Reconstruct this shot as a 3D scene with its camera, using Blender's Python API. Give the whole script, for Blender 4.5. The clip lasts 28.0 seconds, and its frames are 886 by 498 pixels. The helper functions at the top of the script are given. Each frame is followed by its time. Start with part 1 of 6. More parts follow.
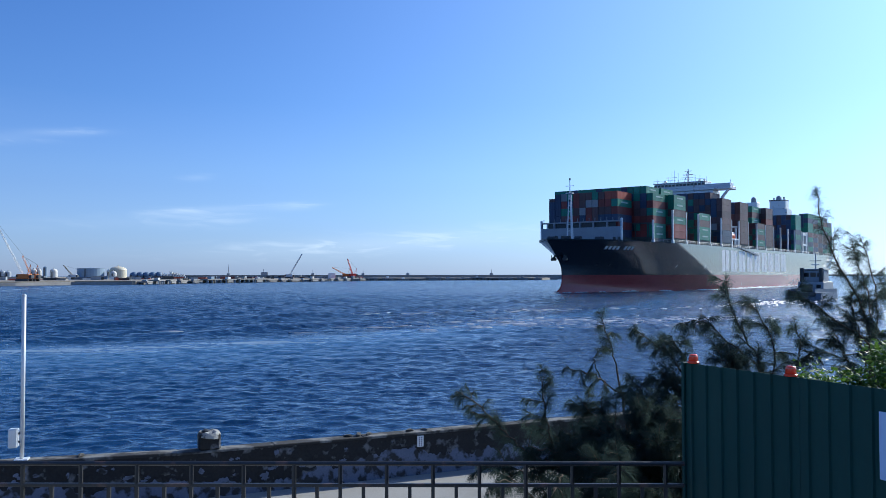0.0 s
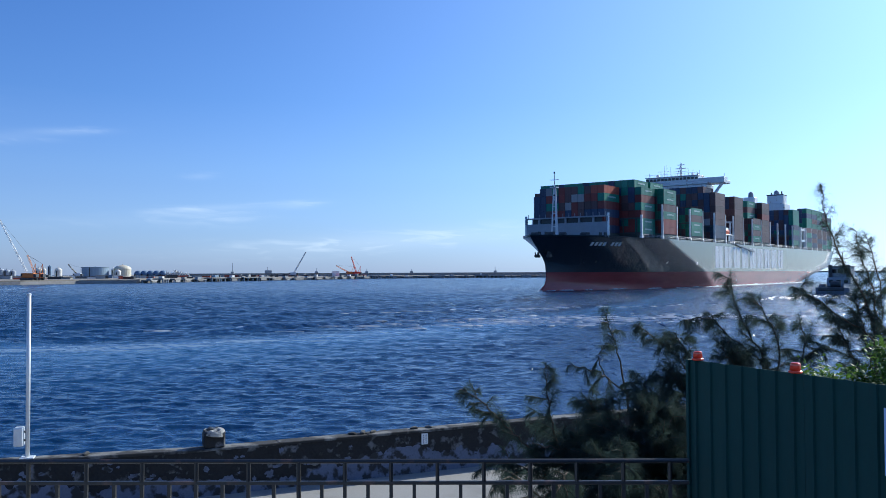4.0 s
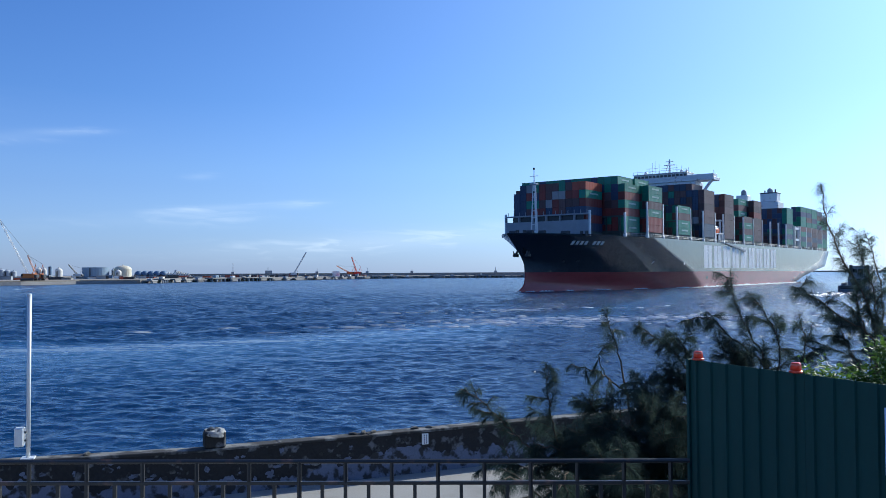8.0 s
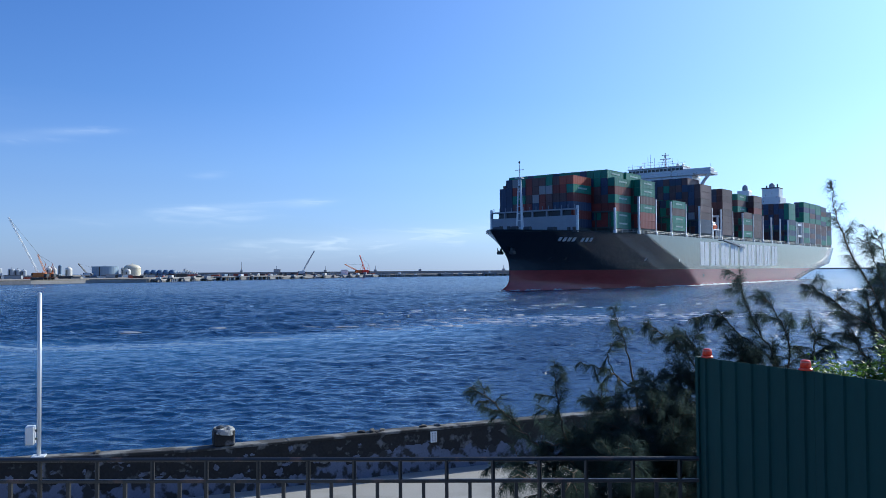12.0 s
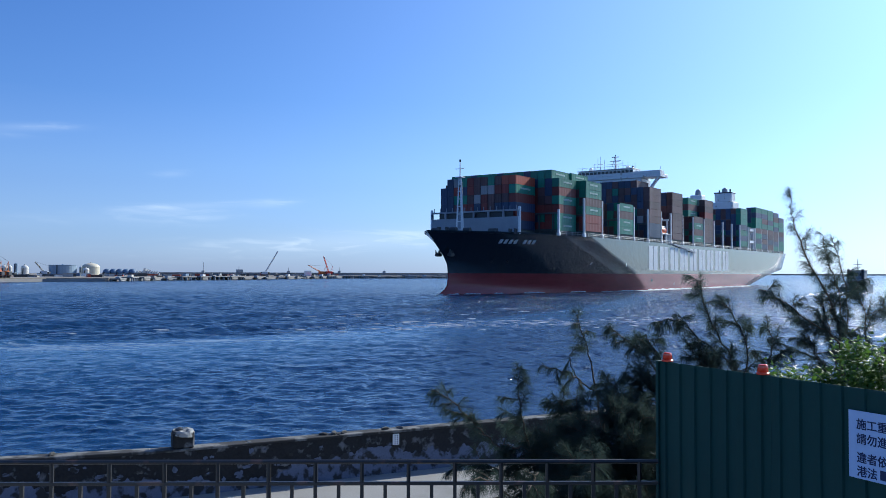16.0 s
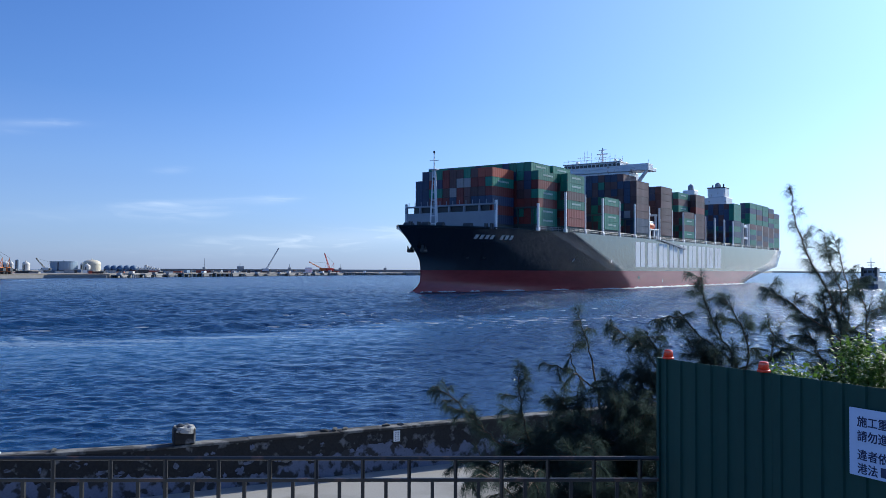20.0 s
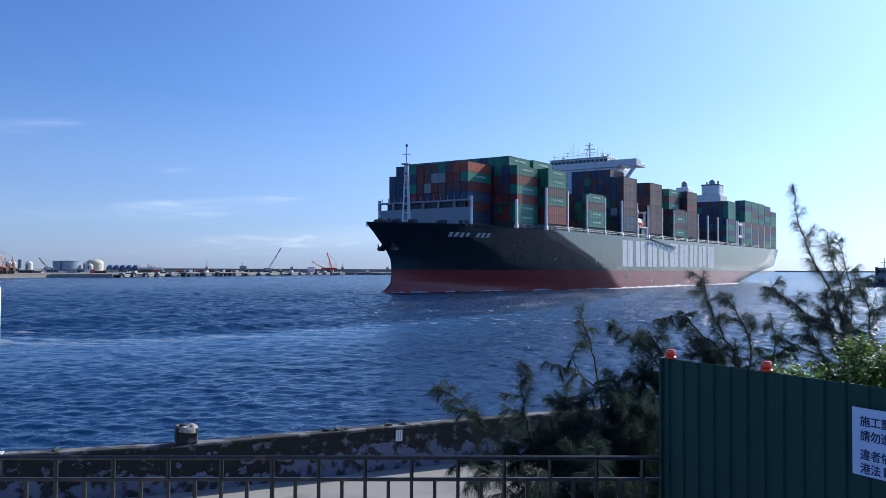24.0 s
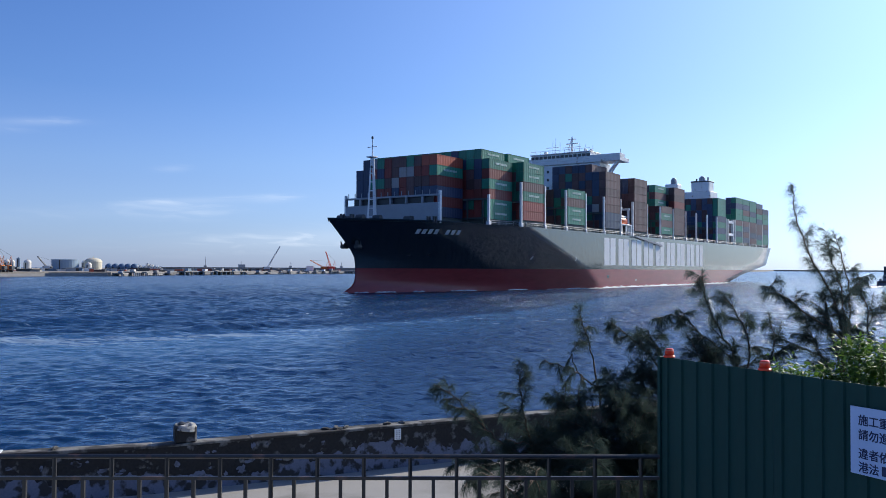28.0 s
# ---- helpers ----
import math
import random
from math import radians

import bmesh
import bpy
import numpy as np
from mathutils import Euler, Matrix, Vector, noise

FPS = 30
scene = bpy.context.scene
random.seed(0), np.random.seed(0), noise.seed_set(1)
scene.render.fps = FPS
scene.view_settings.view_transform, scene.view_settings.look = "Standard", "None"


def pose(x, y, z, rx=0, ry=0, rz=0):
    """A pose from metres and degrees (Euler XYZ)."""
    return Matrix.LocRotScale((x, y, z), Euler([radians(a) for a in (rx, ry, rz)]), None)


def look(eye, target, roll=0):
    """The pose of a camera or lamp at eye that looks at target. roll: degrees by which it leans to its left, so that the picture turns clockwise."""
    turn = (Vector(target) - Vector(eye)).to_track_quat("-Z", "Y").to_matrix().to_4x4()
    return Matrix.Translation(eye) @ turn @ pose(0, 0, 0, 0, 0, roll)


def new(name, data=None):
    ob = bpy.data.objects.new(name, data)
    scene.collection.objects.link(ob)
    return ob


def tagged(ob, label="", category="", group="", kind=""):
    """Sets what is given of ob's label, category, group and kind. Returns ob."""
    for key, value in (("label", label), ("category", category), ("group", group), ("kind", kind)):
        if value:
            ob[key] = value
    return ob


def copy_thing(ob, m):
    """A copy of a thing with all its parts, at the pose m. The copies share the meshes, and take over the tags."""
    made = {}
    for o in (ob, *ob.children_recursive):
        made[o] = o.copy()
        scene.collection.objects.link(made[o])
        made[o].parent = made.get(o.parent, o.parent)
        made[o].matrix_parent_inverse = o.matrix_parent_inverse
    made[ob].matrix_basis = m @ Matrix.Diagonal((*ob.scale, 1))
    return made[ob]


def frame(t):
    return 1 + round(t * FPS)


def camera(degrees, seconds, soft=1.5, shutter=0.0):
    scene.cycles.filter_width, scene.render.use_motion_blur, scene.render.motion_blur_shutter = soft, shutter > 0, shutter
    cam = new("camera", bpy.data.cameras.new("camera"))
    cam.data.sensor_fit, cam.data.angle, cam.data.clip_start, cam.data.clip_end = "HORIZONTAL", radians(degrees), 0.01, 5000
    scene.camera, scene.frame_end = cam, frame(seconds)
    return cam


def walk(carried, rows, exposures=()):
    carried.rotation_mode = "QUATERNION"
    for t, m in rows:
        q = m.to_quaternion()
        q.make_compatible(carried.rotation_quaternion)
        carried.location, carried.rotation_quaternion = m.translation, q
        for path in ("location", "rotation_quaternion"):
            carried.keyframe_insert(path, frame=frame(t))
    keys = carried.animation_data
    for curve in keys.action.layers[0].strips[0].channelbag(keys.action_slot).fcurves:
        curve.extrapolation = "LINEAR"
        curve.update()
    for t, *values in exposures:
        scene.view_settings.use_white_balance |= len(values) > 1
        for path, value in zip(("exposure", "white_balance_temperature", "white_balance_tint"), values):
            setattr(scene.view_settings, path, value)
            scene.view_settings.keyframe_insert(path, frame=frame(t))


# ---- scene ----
# The camera: held in the hand on a terrace above a harbour channel, turning a little.
EYE = Vector((0.0, 0.0, 6.436))
cam = camera(55.964, 28.0, soft=0.8)


def aim(yaw, pitch, roll):
    """Pose of the camera for a turn to the right, a tilt upwards and a roll, in degrees."""
    a, e = radians(yaw), radians(pitch)
    return look(EYE, EYE + Vector((math.sin(a) * math.cos(e), math.cos(a) * math.cos(e), math.sin(e))), roll)


walk(cam, [(row[0], aim(*row[1:])) for row in (
        (0, -0.481, 1.769, -0.059), (0.5, -0.527, 1.816, -0.024), (1, -0.574, 1.743, -0.146),
        (1.5, -0.596, 1.684, -0.072), (2, -0.683, 1.628, -0.028), (2.5, -0.711, 1.642, -0.108),
        (3, -0.771, 1.653, -0.178), (3.5, -0.752, 1.609, -0.219), (5.5, -0.742, 1.616, -0.275),
        (6, -0.773, 1.614, -0.254), (6.5, -0.763, 1.613, -0.265), (7, -0.762, 1.611, -0.280),
        (7.5, -0.768, 1.613, -0.260), (8, -0.760, 1.614, -0.291), (8.5, -0.804, 1.612, -0.271),
        (9, -0.823, 1.621, -0.269), (9.5, -0.893, 1.513, -0.467), (10, -1.287, 1.493, -0.421),
        (10.5, -1.310, 1.496, -0.439), (11, -1.217, 1.504, -0.412), (11.5, -1.323, 1.509, -0.396),
        (12, -1.314, 1.488, -0.431), (12.5, -1.387, 1.486, -0.423), (14.5, -1.473, 1.468, -0.526),
        (15, -1.474, 1.423, -0.547), (15.5, 0.076, 1.480, -0.140), (16, 1.129, 1.643, 0.169),
        (16.5, 1.096, 1.645, 0.360), (17, 1.049, 1.741, 0.523), (17.5, 1.057, 1.728, 0.472),
        (18, 1.077, 1.696, 0.481), (18.5, 1.111, 1.575, 0.390), (19, 1.095, 1.530, 0.389),
        (19.5, 0.995, 1.486, 0.221), (20, 1.063, 1.430, 0.240), (20.5, 0.990, 1.494, 0.280),
        (21, 0.995, 1.458, 0.281), (21.5, 1.010, 1.429, 0.234), (23.5, 0.865, 1.440, 0.247),
        (24, 0.902, 1.397, 0.233), (24.5, 1.048, 1.389, 0.314), (25, 1.099, 1.275, 0.295),
        (25.5, 1.044, 1.322, 0.281), (26, 1.047, 1.292, 0.286), (26.5, 1.058, 1.300, 0.289),
        (27, 1.116, 1.253, 0.255), (27.5, 1.062, 1.275, 0.291), (28, 0.985, 1.321, 0.280))],
     exposures=[(0.0, 0.11, 6450, 4), (12.0, 0.11, 6450, 4), (17.0, 0.11, 6500, 5), (22.0, 0.09, 6700, 8), (25.0, 0.09, 6850, 9), (25.6, 0.25, 7300, 9), (26.2, 0.25, 7300, 9), (26.8, 0.10, 7100, 10), (28.0, 0.10, 7100, 10)])

# ---- world and sun ----
SUN_AZ, SUN_EL = 49.0, 31.0      # degrees to the right of +Y, and above the horizon


def build_world():
    w = bpy.data.worlds.new("sky")
    scene.world = w
    w.use_nodes = True
    nt = w.node_tree
    nt.nodes.clear()
    out = nt.nodes.new("ShaderNodeOutputWorld")
    bg = nt.nodes.new("ShaderNodeBackground")
    sky = nt.nodes.new("ShaderNodeTexSky")
    sky.sky_type = "NISHITA"
    sky.sun_disc = False
    sky.sun_elevation = radians(SUN_EL)
    sky.sun_rotation = radians(SUN_AZ)
    sky.altitude = 10
    sky.air_density = 1.0
    sky.dust_density = 1.0
    sky.ozone_density = 3.0
    geo = nt.nodes.new("ShaderNodeTexCoord")
    sep = nt.nodes.new("ShaderNodeSeparateXYZ")
    nt.links.new(geo.outputs["Generated"], sep.inputs[0])
    tone = nt.nodes.new("ShaderNodeValToRGB")     # clear maritime air: bluer with height
    te = tone.color_ramp.elements
    te[0].position, te[0].color = 0.0, SKY_TINT[0]
    te[1].position, te[1].color = 0.34, SKY_TINT[2]
    tone.color_ramp.elements.new(0.12).color = SKY_TINT[1]
    nt.links.new(sep.outputs["Z"], tone.inputs[0])
    tint = nt.nodes.new("ShaderNodeMix")
    tint.data_type = "RGBA"
    tint.blend_type = "MULTIPLY"
    tint.inputs["Factor"].default_value = 1.0
    nt.links.new(sky.outputs["Color"], tint.inputs["A"])
    nt.links.new(tone.outputs["Color"], tint.inputs["B"])
    # bright hazy air round the sun
    dot = nt.nodes.new("ShaderNodeVectorMath")
    dot.operation = "DOT_PRODUCT"
    a, el = radians(SUN_AZ), radians(SUN_EL)
    dot.inputs[1].default_value = (math.sin(a) * math.cos(el), math.cos(a) * math.cos(el), math.sin(el))
    nt.links.new(geo.outputs["Generated"], dot.inputs[0])
    pos = nt.nodes.new("ShaderNodeMath")
    pos.operation = "MAXIMUM"
    pos.inputs[1].default_value = 0.0
    nt.links.new(dot.outputs["Value"], pos.inputs[0])
    pw = nt.nodes.new("ShaderNodeMath")
    pw.operation = "POWER"
    pw.inputs[1].default_value = 4.0
    nt.links.new(pos.outputs[0], pw.inputs[0])
    glow = nt.nodes.new("ShaderNodeVectorMath")
    glow.operation = "SCALE"
    glow.inputs[0].default_value = SUN_HAZE
    nt.links.new(pw.outputs[0], glow.inputs["Scale"])
    hazy = nt.nodes.new("ShaderNodeVectorMath")
    hazy.operation = "ADD"
    nt.links.new(tint.outputs["Result"], hazy.inputs[0])
    nt.links.new(glow.outputs[0], hazy.inputs[1])
    # pale haze low over the sea
    low_haze = nt.nodes.new("ShaderNodeValToRGB")
    he = low_haze.color_ramp.elements
    he[0].position, he[0].color = 0.0, (0.54, 0.56, 0.80, 1)
    he[1].position, he[1].color = 0.45, (0.04, 0.02, 0.05, 1)
    low_haze.color_ramp.elements.new(0.10).color = (0.28, 0.22, 0.32, 1)
    low_haze.color_ramp.elements.new(0.20).color = (0.12, 0.09, 0.16, 1)
    nt.links.new(sep.outputs["Z"], low_haze.inputs[0])
    lift = nt.nodes.new("ShaderNodeVectorMath")
    lift.operation = "MULTIPLY_ADD"
    lift.inputs[1].default_value = (2.7, 2.7, 2.7)
    nt.links.new(low_haze.outputs["Color"], lift.inputs[0])
    nt.links.new(hazy.outputs[0], lift.inputs[2])
    # thin clouds, low over the horizon
    mp = nt.nodes.new("ShaderNodeMapping")
    mp.inputs["Scale"].default_value = (9.0, 9.0, 60.0)
    nt.links.new(geo.outputs["Generated"], mp.inputs[0])
    nz = nt.nodes.new("ShaderNodeTexNoise")
    nz.inputs["Scale"].default_value = 1.7
    nz.inputs["Detail"].default_value = 7
    nz.inputs["Distortion"].default_value = 0.5
    nt.links.new(mp.outputs[0], nz.inputs["Vector"])
    ramp = nt.nodes.new("ShaderNodeValToRGB")
    ramp.color_ramp.elements[0].position = 0.50
    ramp.color_ramp.elements[1].position = 0.78
    nt.links.new(nz.outputs["Fac"], ramp.inputs[0])
    def calc(op, x, y=None):
        n = nt.nodes.new("ShaderNodeMath")
        n.operation = op
        for i, v in enumerate((x, y)):
            if v is None:
                continue
            if isinstance(v, (int, float)):
                n.inputs[i].default_value = v
            else:
                nt.links.new(v, n.inputs[i])
        return n.outputs[0]

    az = calc("MULTIPLY", calc("ARCTAN2", sep.outputs["X"], sep.outputs["Y"]), 57.2958)
    elev = calc("MULTIPLY", calc("ARCSINE", sep.outputs["Z"]), 57.2958)
    cover = None
    for a0, e0, ra, re, share in WISPS:
        u = calc("DIVIDE", calc("SUBTRACT", az, a0), ra)
        v = calc("DIVIDE", calc("SUBTRACT", calc("SUBTRACT", elev, e0), calc("MULTIPLY", calc("SUBTRACT", az, a0), 0.06)), re)
        g = calc("MULTIPLY", calc("EXPONENT", calc("MULTIPLY", calc("ADD", calc("MULTIPLY", u, u), calc("MULTIPLY", v, v)), -1.0)), share)
        cover = g if cover is None else calc("ADD", cover, g)
    mul = nt.nodes.new("ShaderNodeMath")
    mul.operation = "MULTIPLY"
    nt.links.new(calc("ADD", ramp.outputs["Color"], 0.25), mul.inputs[0])
    nt.links.new(cover, mul.inputs[1])
    half = nt.nodes.new("ShaderNodeMath")
    half.operation = "MULTIPLY"
    half.inputs[1].default_value = 0.5
    nt.links.new(mul.outputs[0], half.inputs[0])
    mix = nt.nodes.new("ShaderNodeMix")
    mix.data_type = "RGBA"
    nt.links.new(half.outputs[0], mix.inputs["Factor"])
    nt.links.new(lift.outputs[0], mix.inputs["A"])
    mix.inputs["B"].default_value = CLOUD
    nt.links.new(mix.outputs["Result"], bg.inputs["Color"])
    bg.inputs["Strength"].default_value = 0.135
    nt.links.new(bg.outputs[0], out.inputs[0])
    s = bpy.data.lights.new("sun", "SUN")
    s.energy, s.angle, s.color = 5.0, radians(0.6), (1.0, 0.965, 0.91)
    a, el = radians(SUN_AZ), radians(SUN_EL)
    d = Vector((math.sin(a) * math.cos(el), math.cos(a) * math.cos(el), math.sin(el)))
    new("sun", s).matrix_world = look(d * 50, (0, 0, 0))


SKY_TINT = ((0.27, 0.49, 1.0, 1), (0.30, 0.58, 1.0, 1), (0.20, 0.54, 1.0, 1))
SUN_HAZE = (2.6, 2.65, 3.0)
CLOUD = (6.4, 7.4, 9.0, 1)
# thin clouds: bearing, height, half width, half height in degrees, and how dense
WISPS = ((-25.0, 8.9, 2.2, 0.22, 0.9), (-28.5, 8.3, 2.5, 0.35, 0.5), (-16.0, 4.35, 3.8, 0.22, 0.8), (-15.5, 3.7, 2.4, 0.5, 0.45), (-10.6, 4.6, 1.5, 0.25, 0.9), (-4.0, 2.2, 11.0, 0.65, 1.25), (-17.0, 6.4, 0.9, 0.2, 0.7), (-20.5, 3.5, 6.0, 0.4, 0.3),
         (-55.0, 9.0, 14.0, 1.2, 0.7), (95.0, 12.0, 20.0, 2.0, 0.6), (170.0, 14.0, 26.0, 2.5, 0.7))
build_world()

# ---- materials ----


def material(name, colour, rough=0.6, metal=0.0, vary=0.15, scale=3.0, fine=40.0, bump=0.15, dist=0.01, stain=None, stain_amount=0.5,
             stain_scale=1.0, stretch=(1, 1, 1), random_shade=0.0, spec=0.5):
    """A procedural surface: colour with two scales of variation, optional stains, and a fine bump."""
    m = bpy.data.materials.new(name)
    m.use_nodes = True
    nt = m.node_tree
    b = nt.nodes["Principled BSDF"]
    tc = nt.nodes.new("ShaderNodeTexCoord")
    mp = nt.nodes.new("ShaderNodeMapping")
    mp.inputs["Scale"].default_value = stretch
    nt.links.new(tc.outputs["Object"], mp.inputs[0])
    n1 = nt.nodes.new("ShaderNodeTexNoise")
    n1.inputs["Scale"].default_value, n1.inputs["Detail"].default_value = scale, 6
    n2 = nt.nodes.new("ShaderNodeTexNoise")
    n2.inputs["Scale"].default_value, n2.inputs["Detail"].default_value = fine, 4
    for n in (n1, n2):
        nt.links.new(mp.outputs[0], n.inputs["Vector"])
    add = nt.nodes.new("ShaderNodeMath")
    add.operation = "ADD"
    nt.links.new(n1.outputs["Fac"], add.inputs[0])
    nt.links.new(n2.outputs["Fac"], add.inputs[1])
    rng = nt.nodes.new("ShaderNodeMapRange")
    rng.inputs["From Min"].default_value, rng.inputs["From Max"].default_value = 0.6, 1.4
    rng.inputs["To Min"].default_value, rng.inputs["To Max"].default_value = 1 - vary, 1 + vary
    nt.links.new(add.outputs[0], rng.inputs["Value"])
    hsv = nt.nodes.new("ShaderNodeHueSaturation")
    hsv.inputs["Color"].default_value = (*colour, 1)
    last = rng.outputs[0]
    if random_shade:
        oi = nt.nodes.new("ShaderNodeObjectInfo")
        r2 = nt.nodes.new("ShaderNodeMapRange")
        r2.inputs["To Min"].default_value, r2.inputs["To Max"].default_value = 1 - random_shade, 1 + random_shade
        nt.links.new(oi.outputs["Random"], r2.inputs["Value"])
        mu = nt.nodes.new("ShaderNodeMath")
        mu.operation = "MULTIPLY"
        nt.links.new(last, mu.inputs[0])
        nt.links.new(r2.outputs[0], mu.inputs[1])
        last = mu.outputs[0]
    nt.links.new(last, hsv.inputs["Value"])
    col = hsv.outputs["Color"]
    if stain:
        n3 = nt.nodes.new("ShaderNodeTexNoise")
        n3.inputs["Scale"].default_value, n3.inputs["Detail"].default_value, n3.inputs["Distortion"].default_value = stain_scale, 9, 0.15
        nt.links.new(mp.outputs[0], n3.inputs["Vector"])
        r = nt.nodes.new("ShaderNodeValToRGB")
        r.color_ramp.elements[0].position = 0.62 - 0.3 * stain_amount
        r.color_ramp.elements[1].position = 0.72 - 0.3 * stain_amount
        nt.links.new(n3.outputs["Fac"], r.inputs[0])
        mx = nt.nodes.new("ShaderNodeMix")
        mx.data_type = "RGBA"
        nt.links.new(r.outputs["Color"], mx.inputs["Factor"])
        nt.links.new(col, mx.inputs["A"])
        mx.inputs["B"].default_value = (*stain, 1)
        col = mx.outputs["Result"]
    nt.links.new(col, b.inputs["Base Color"])
    b.inputs["Roughness"].default_value, b.inputs["Metallic"].default_value = rough, metal
    b.inputs["Specular IOR Level"].default_value = spec
    if bump:
        bp = nt.nodes.new("ShaderNodeBump")
        bp.inputs["Strength"].default_value, bp.inputs["Distance"].default_value = bump, dist
        nt.links.new(add.outputs[0], bp.inputs["Height"])
        nt.links.new(bp.outputs[0], b.inputs["Normal"])
    return m


def sum_of(nt, a, b, op="ADD", third=None):
    n = nt.nodes.new("ShaderNodeMath")
    n.operation = op
    for i, v in enumerate((a, b, third)):
        if v is None:
            continue
        if isinstance(v, (int, float)):
            n.inputs[i].default_value = v
        else:
            nt.links.new(v, n.inputs[i])
    return n.outputs[0]


def water_material():
    """Choppy harbour water with the foamy wake that a tug has left along the channel."""
    m = bpy.data.materials.new("sea_water")
    m.use_nodes = True
    nt = m.node_tree
    b = nt.nodes["Principled BSDF"]
    tc = nt.nodes.new("ShaderNodeTexCoord")

    still = nt.nodes.new("ShaderNodeNewGeometry").outputs["Position"]      # the wake lies still while the waves run through it

    def noise_at(scale, detail, sx, sy, turn, distort=0.0, at=None):
        mp = nt.nodes.new("ShaderNodeMapping")
        mp.inputs["Rotation"].default_value = (0, 0, radians(turn))
        mp.inputs["Scale"].default_value = (sx, sy, 1)
        nt.links.new(at or tc.outputs["Object"], mp.inputs[0])
        n = nt.nodes.new("ShaderNodeTexNoise")
        n.inputs["Scale"].default_value, n.inputs["Detail"].default_value = scale, detail
        n.inputs["Distortion"].default_value = distort
        nt.links.new(mp.outputs[0], n.inputs["Vector"])
        return n.outputs["Fac"]

    swell = noise_at(0.20, 2, 0.6, 1.0, 8)
    chop = noise_at(1.35, 2, 0.80, 1.0, -6, 0.3)
    ripple = noise_at(3.2, 3, 0.75, 1.0, 12, 0.4)
    tiny = noise_at(8.0, 2, 0.8, 1.0, -20, 0.2)
    h = sum_of(nt, sum_of(nt, swell, 0.35, "MULTIPLY"), sum_of(nt, chop, 0.22, "MULTIPLY"))
    h = sum_of(nt, h, sum_of(nt, ripple, 0.10, "MULTIPLY"))
    h = sum_of(nt, h, sum_of(nt, tiny, 0.035, "MULTIPLY"))
    # the wake: a band along the tug's course, broken by noise
    sep = nt.nodes.new("ShaderNodeSeparateXYZ")
    nt.links.new(still, sep.inputs[0])
    ux, uy = WAKE_DIR
    a, c, k = WAKE_COURSE      # the tug's curving course, y = a + c x + k x * x
    course = sum_of(nt, sum_of(nt, sum_of(nt, sep.outputs["X"], k, "MULTIPLY"), c), sep.outputs["X"], "MULTIPLY")
    off = sum_of(nt, sum_of(nt, sum_of(nt, course, a), sep.outputs["Y"], "SUBTRACT"), 0.6, "MULTIPLY")
    wob = noise_at(0.035, 3, 1, 1, 0, at=still)
    off = sum_of(nt, off, sum_of(nt, sum_of(nt, wob, -0.5), 8.0, "MULTIPLY"))
    away = sum_of(nt, sum_of(nt, off, -2.5), 0.0, "ABSOLUTE")
    band = nt.nodes.new("ShaderNodeMapRange")
    band.inputs["From Min"].default_value, band.inputs["From Max"].default_value = 5.0, 0.5
    nt.links.new(away, band.inputs["Value"])
    streak = noise_at(0.22, 6, 0.25, 1.6, -4, 1.0, still)
    fine = noise_at(1.6, 5, 0.5, 1.2, -4, 0.8, still)
    mask = sum_of(nt, sum_of(nt, streak, 0.6, "MULTIPLY"), sum_of(nt, fine, 0.4, "MULTIPLY"))
    along = sum_of(nt, sum_of(nt, sep.outputs["X"], ux, "MULTIPLY"), sum_of(nt, sep.outputs["Y"], uy, "MULTIPLY"))
    fresh = nt.nodes.new("ShaderNodeMapRange")
    fresh.inputs["From Min"].default_value, fresh.inputs["From Max"].default_value = 60, 190
    fresh.inputs["To Min"].default_value, fresh.inputs["To Max"].default_value = 0.20, 0.20
    nt.links.new(along, fresh.inputs["Value"])
    fade = nt.nodes.new("ShaderNodeMapRange")      # the foam thins out towards the open channel
    fade.inputs["From Min"].default_value, fade.inputs["From Max"].default_value = 30, -25
    nt.links.new(sep.outputs["X"], fade.inputs["Value"])
    mask = sum_of(nt, mask, sum_of(nt, sum_of(nt, band.outputs[0], fade.outputs[0], "MULTIPLY"), fresh.outputs[0], "MULTIPLY"))
    foam = nt.nodes.new("ShaderNodeMapRange")
    foam.inputs["From Min"].default_value, foam.inputs["From Max"].default_value = 0.63, 0.80
    foam.inputs["To Max"].default_value = 0.5
    nt.links.new(mask, foam.inputs["Value"])
    mx = nt.nodes.new("ShaderNodeMix")
    mx.data_type = "RGBA"
    # paler blue on the wake's near side: low sky on calm water, painted in
    slick = nt.nodes.new("ShaderNodeMapRange")
    slick.inputs["From Min"].default_value, slick.inputs["From Max"].default_value = 24.0, 2.0
    nt.links.new(off, slick.inputs["Value"])
    rim = nt.nodes.new("ShaderNodeMapRange")
    rim.inputs["From Min"].default_value, rim.inputs["From Max"].default_value = -2.0, 1.0
    nt.links.new(off, rim.inputs["Value"])
    pale = sum_of(nt, slick.outputs[0], rim.outputs[0], "MULTIPLY")
    calm = sum_of(nt, sum_of(nt, pale, sum_of(nt, streak, 0.6, "MULTIPLY"), "MULTIPLY"), sum_of(nt, pale, 0.25, "MULTIPLY"))
    pale = sum_of(nt, pale, sum_of(nt, streak, 1.5, "MULTIPLY"), "MULTIPLY")
    # ripples: fine relief that takes over where the sheet's own waves grow coarse, and lies down in the calm of the wake
    grow = nt.nodes.new("ShaderNodeMapRange")
    grow.inputs["From Min"].default_value, grow.inputs["From Max"].default_value = 25, 140
    grow.inputs["To Min"].default_value, grow.inputs["To Max"].default_value = 0.45, 2.4
    nt.links.new(sep.outputs["Y"], grow.inputs["Value"])
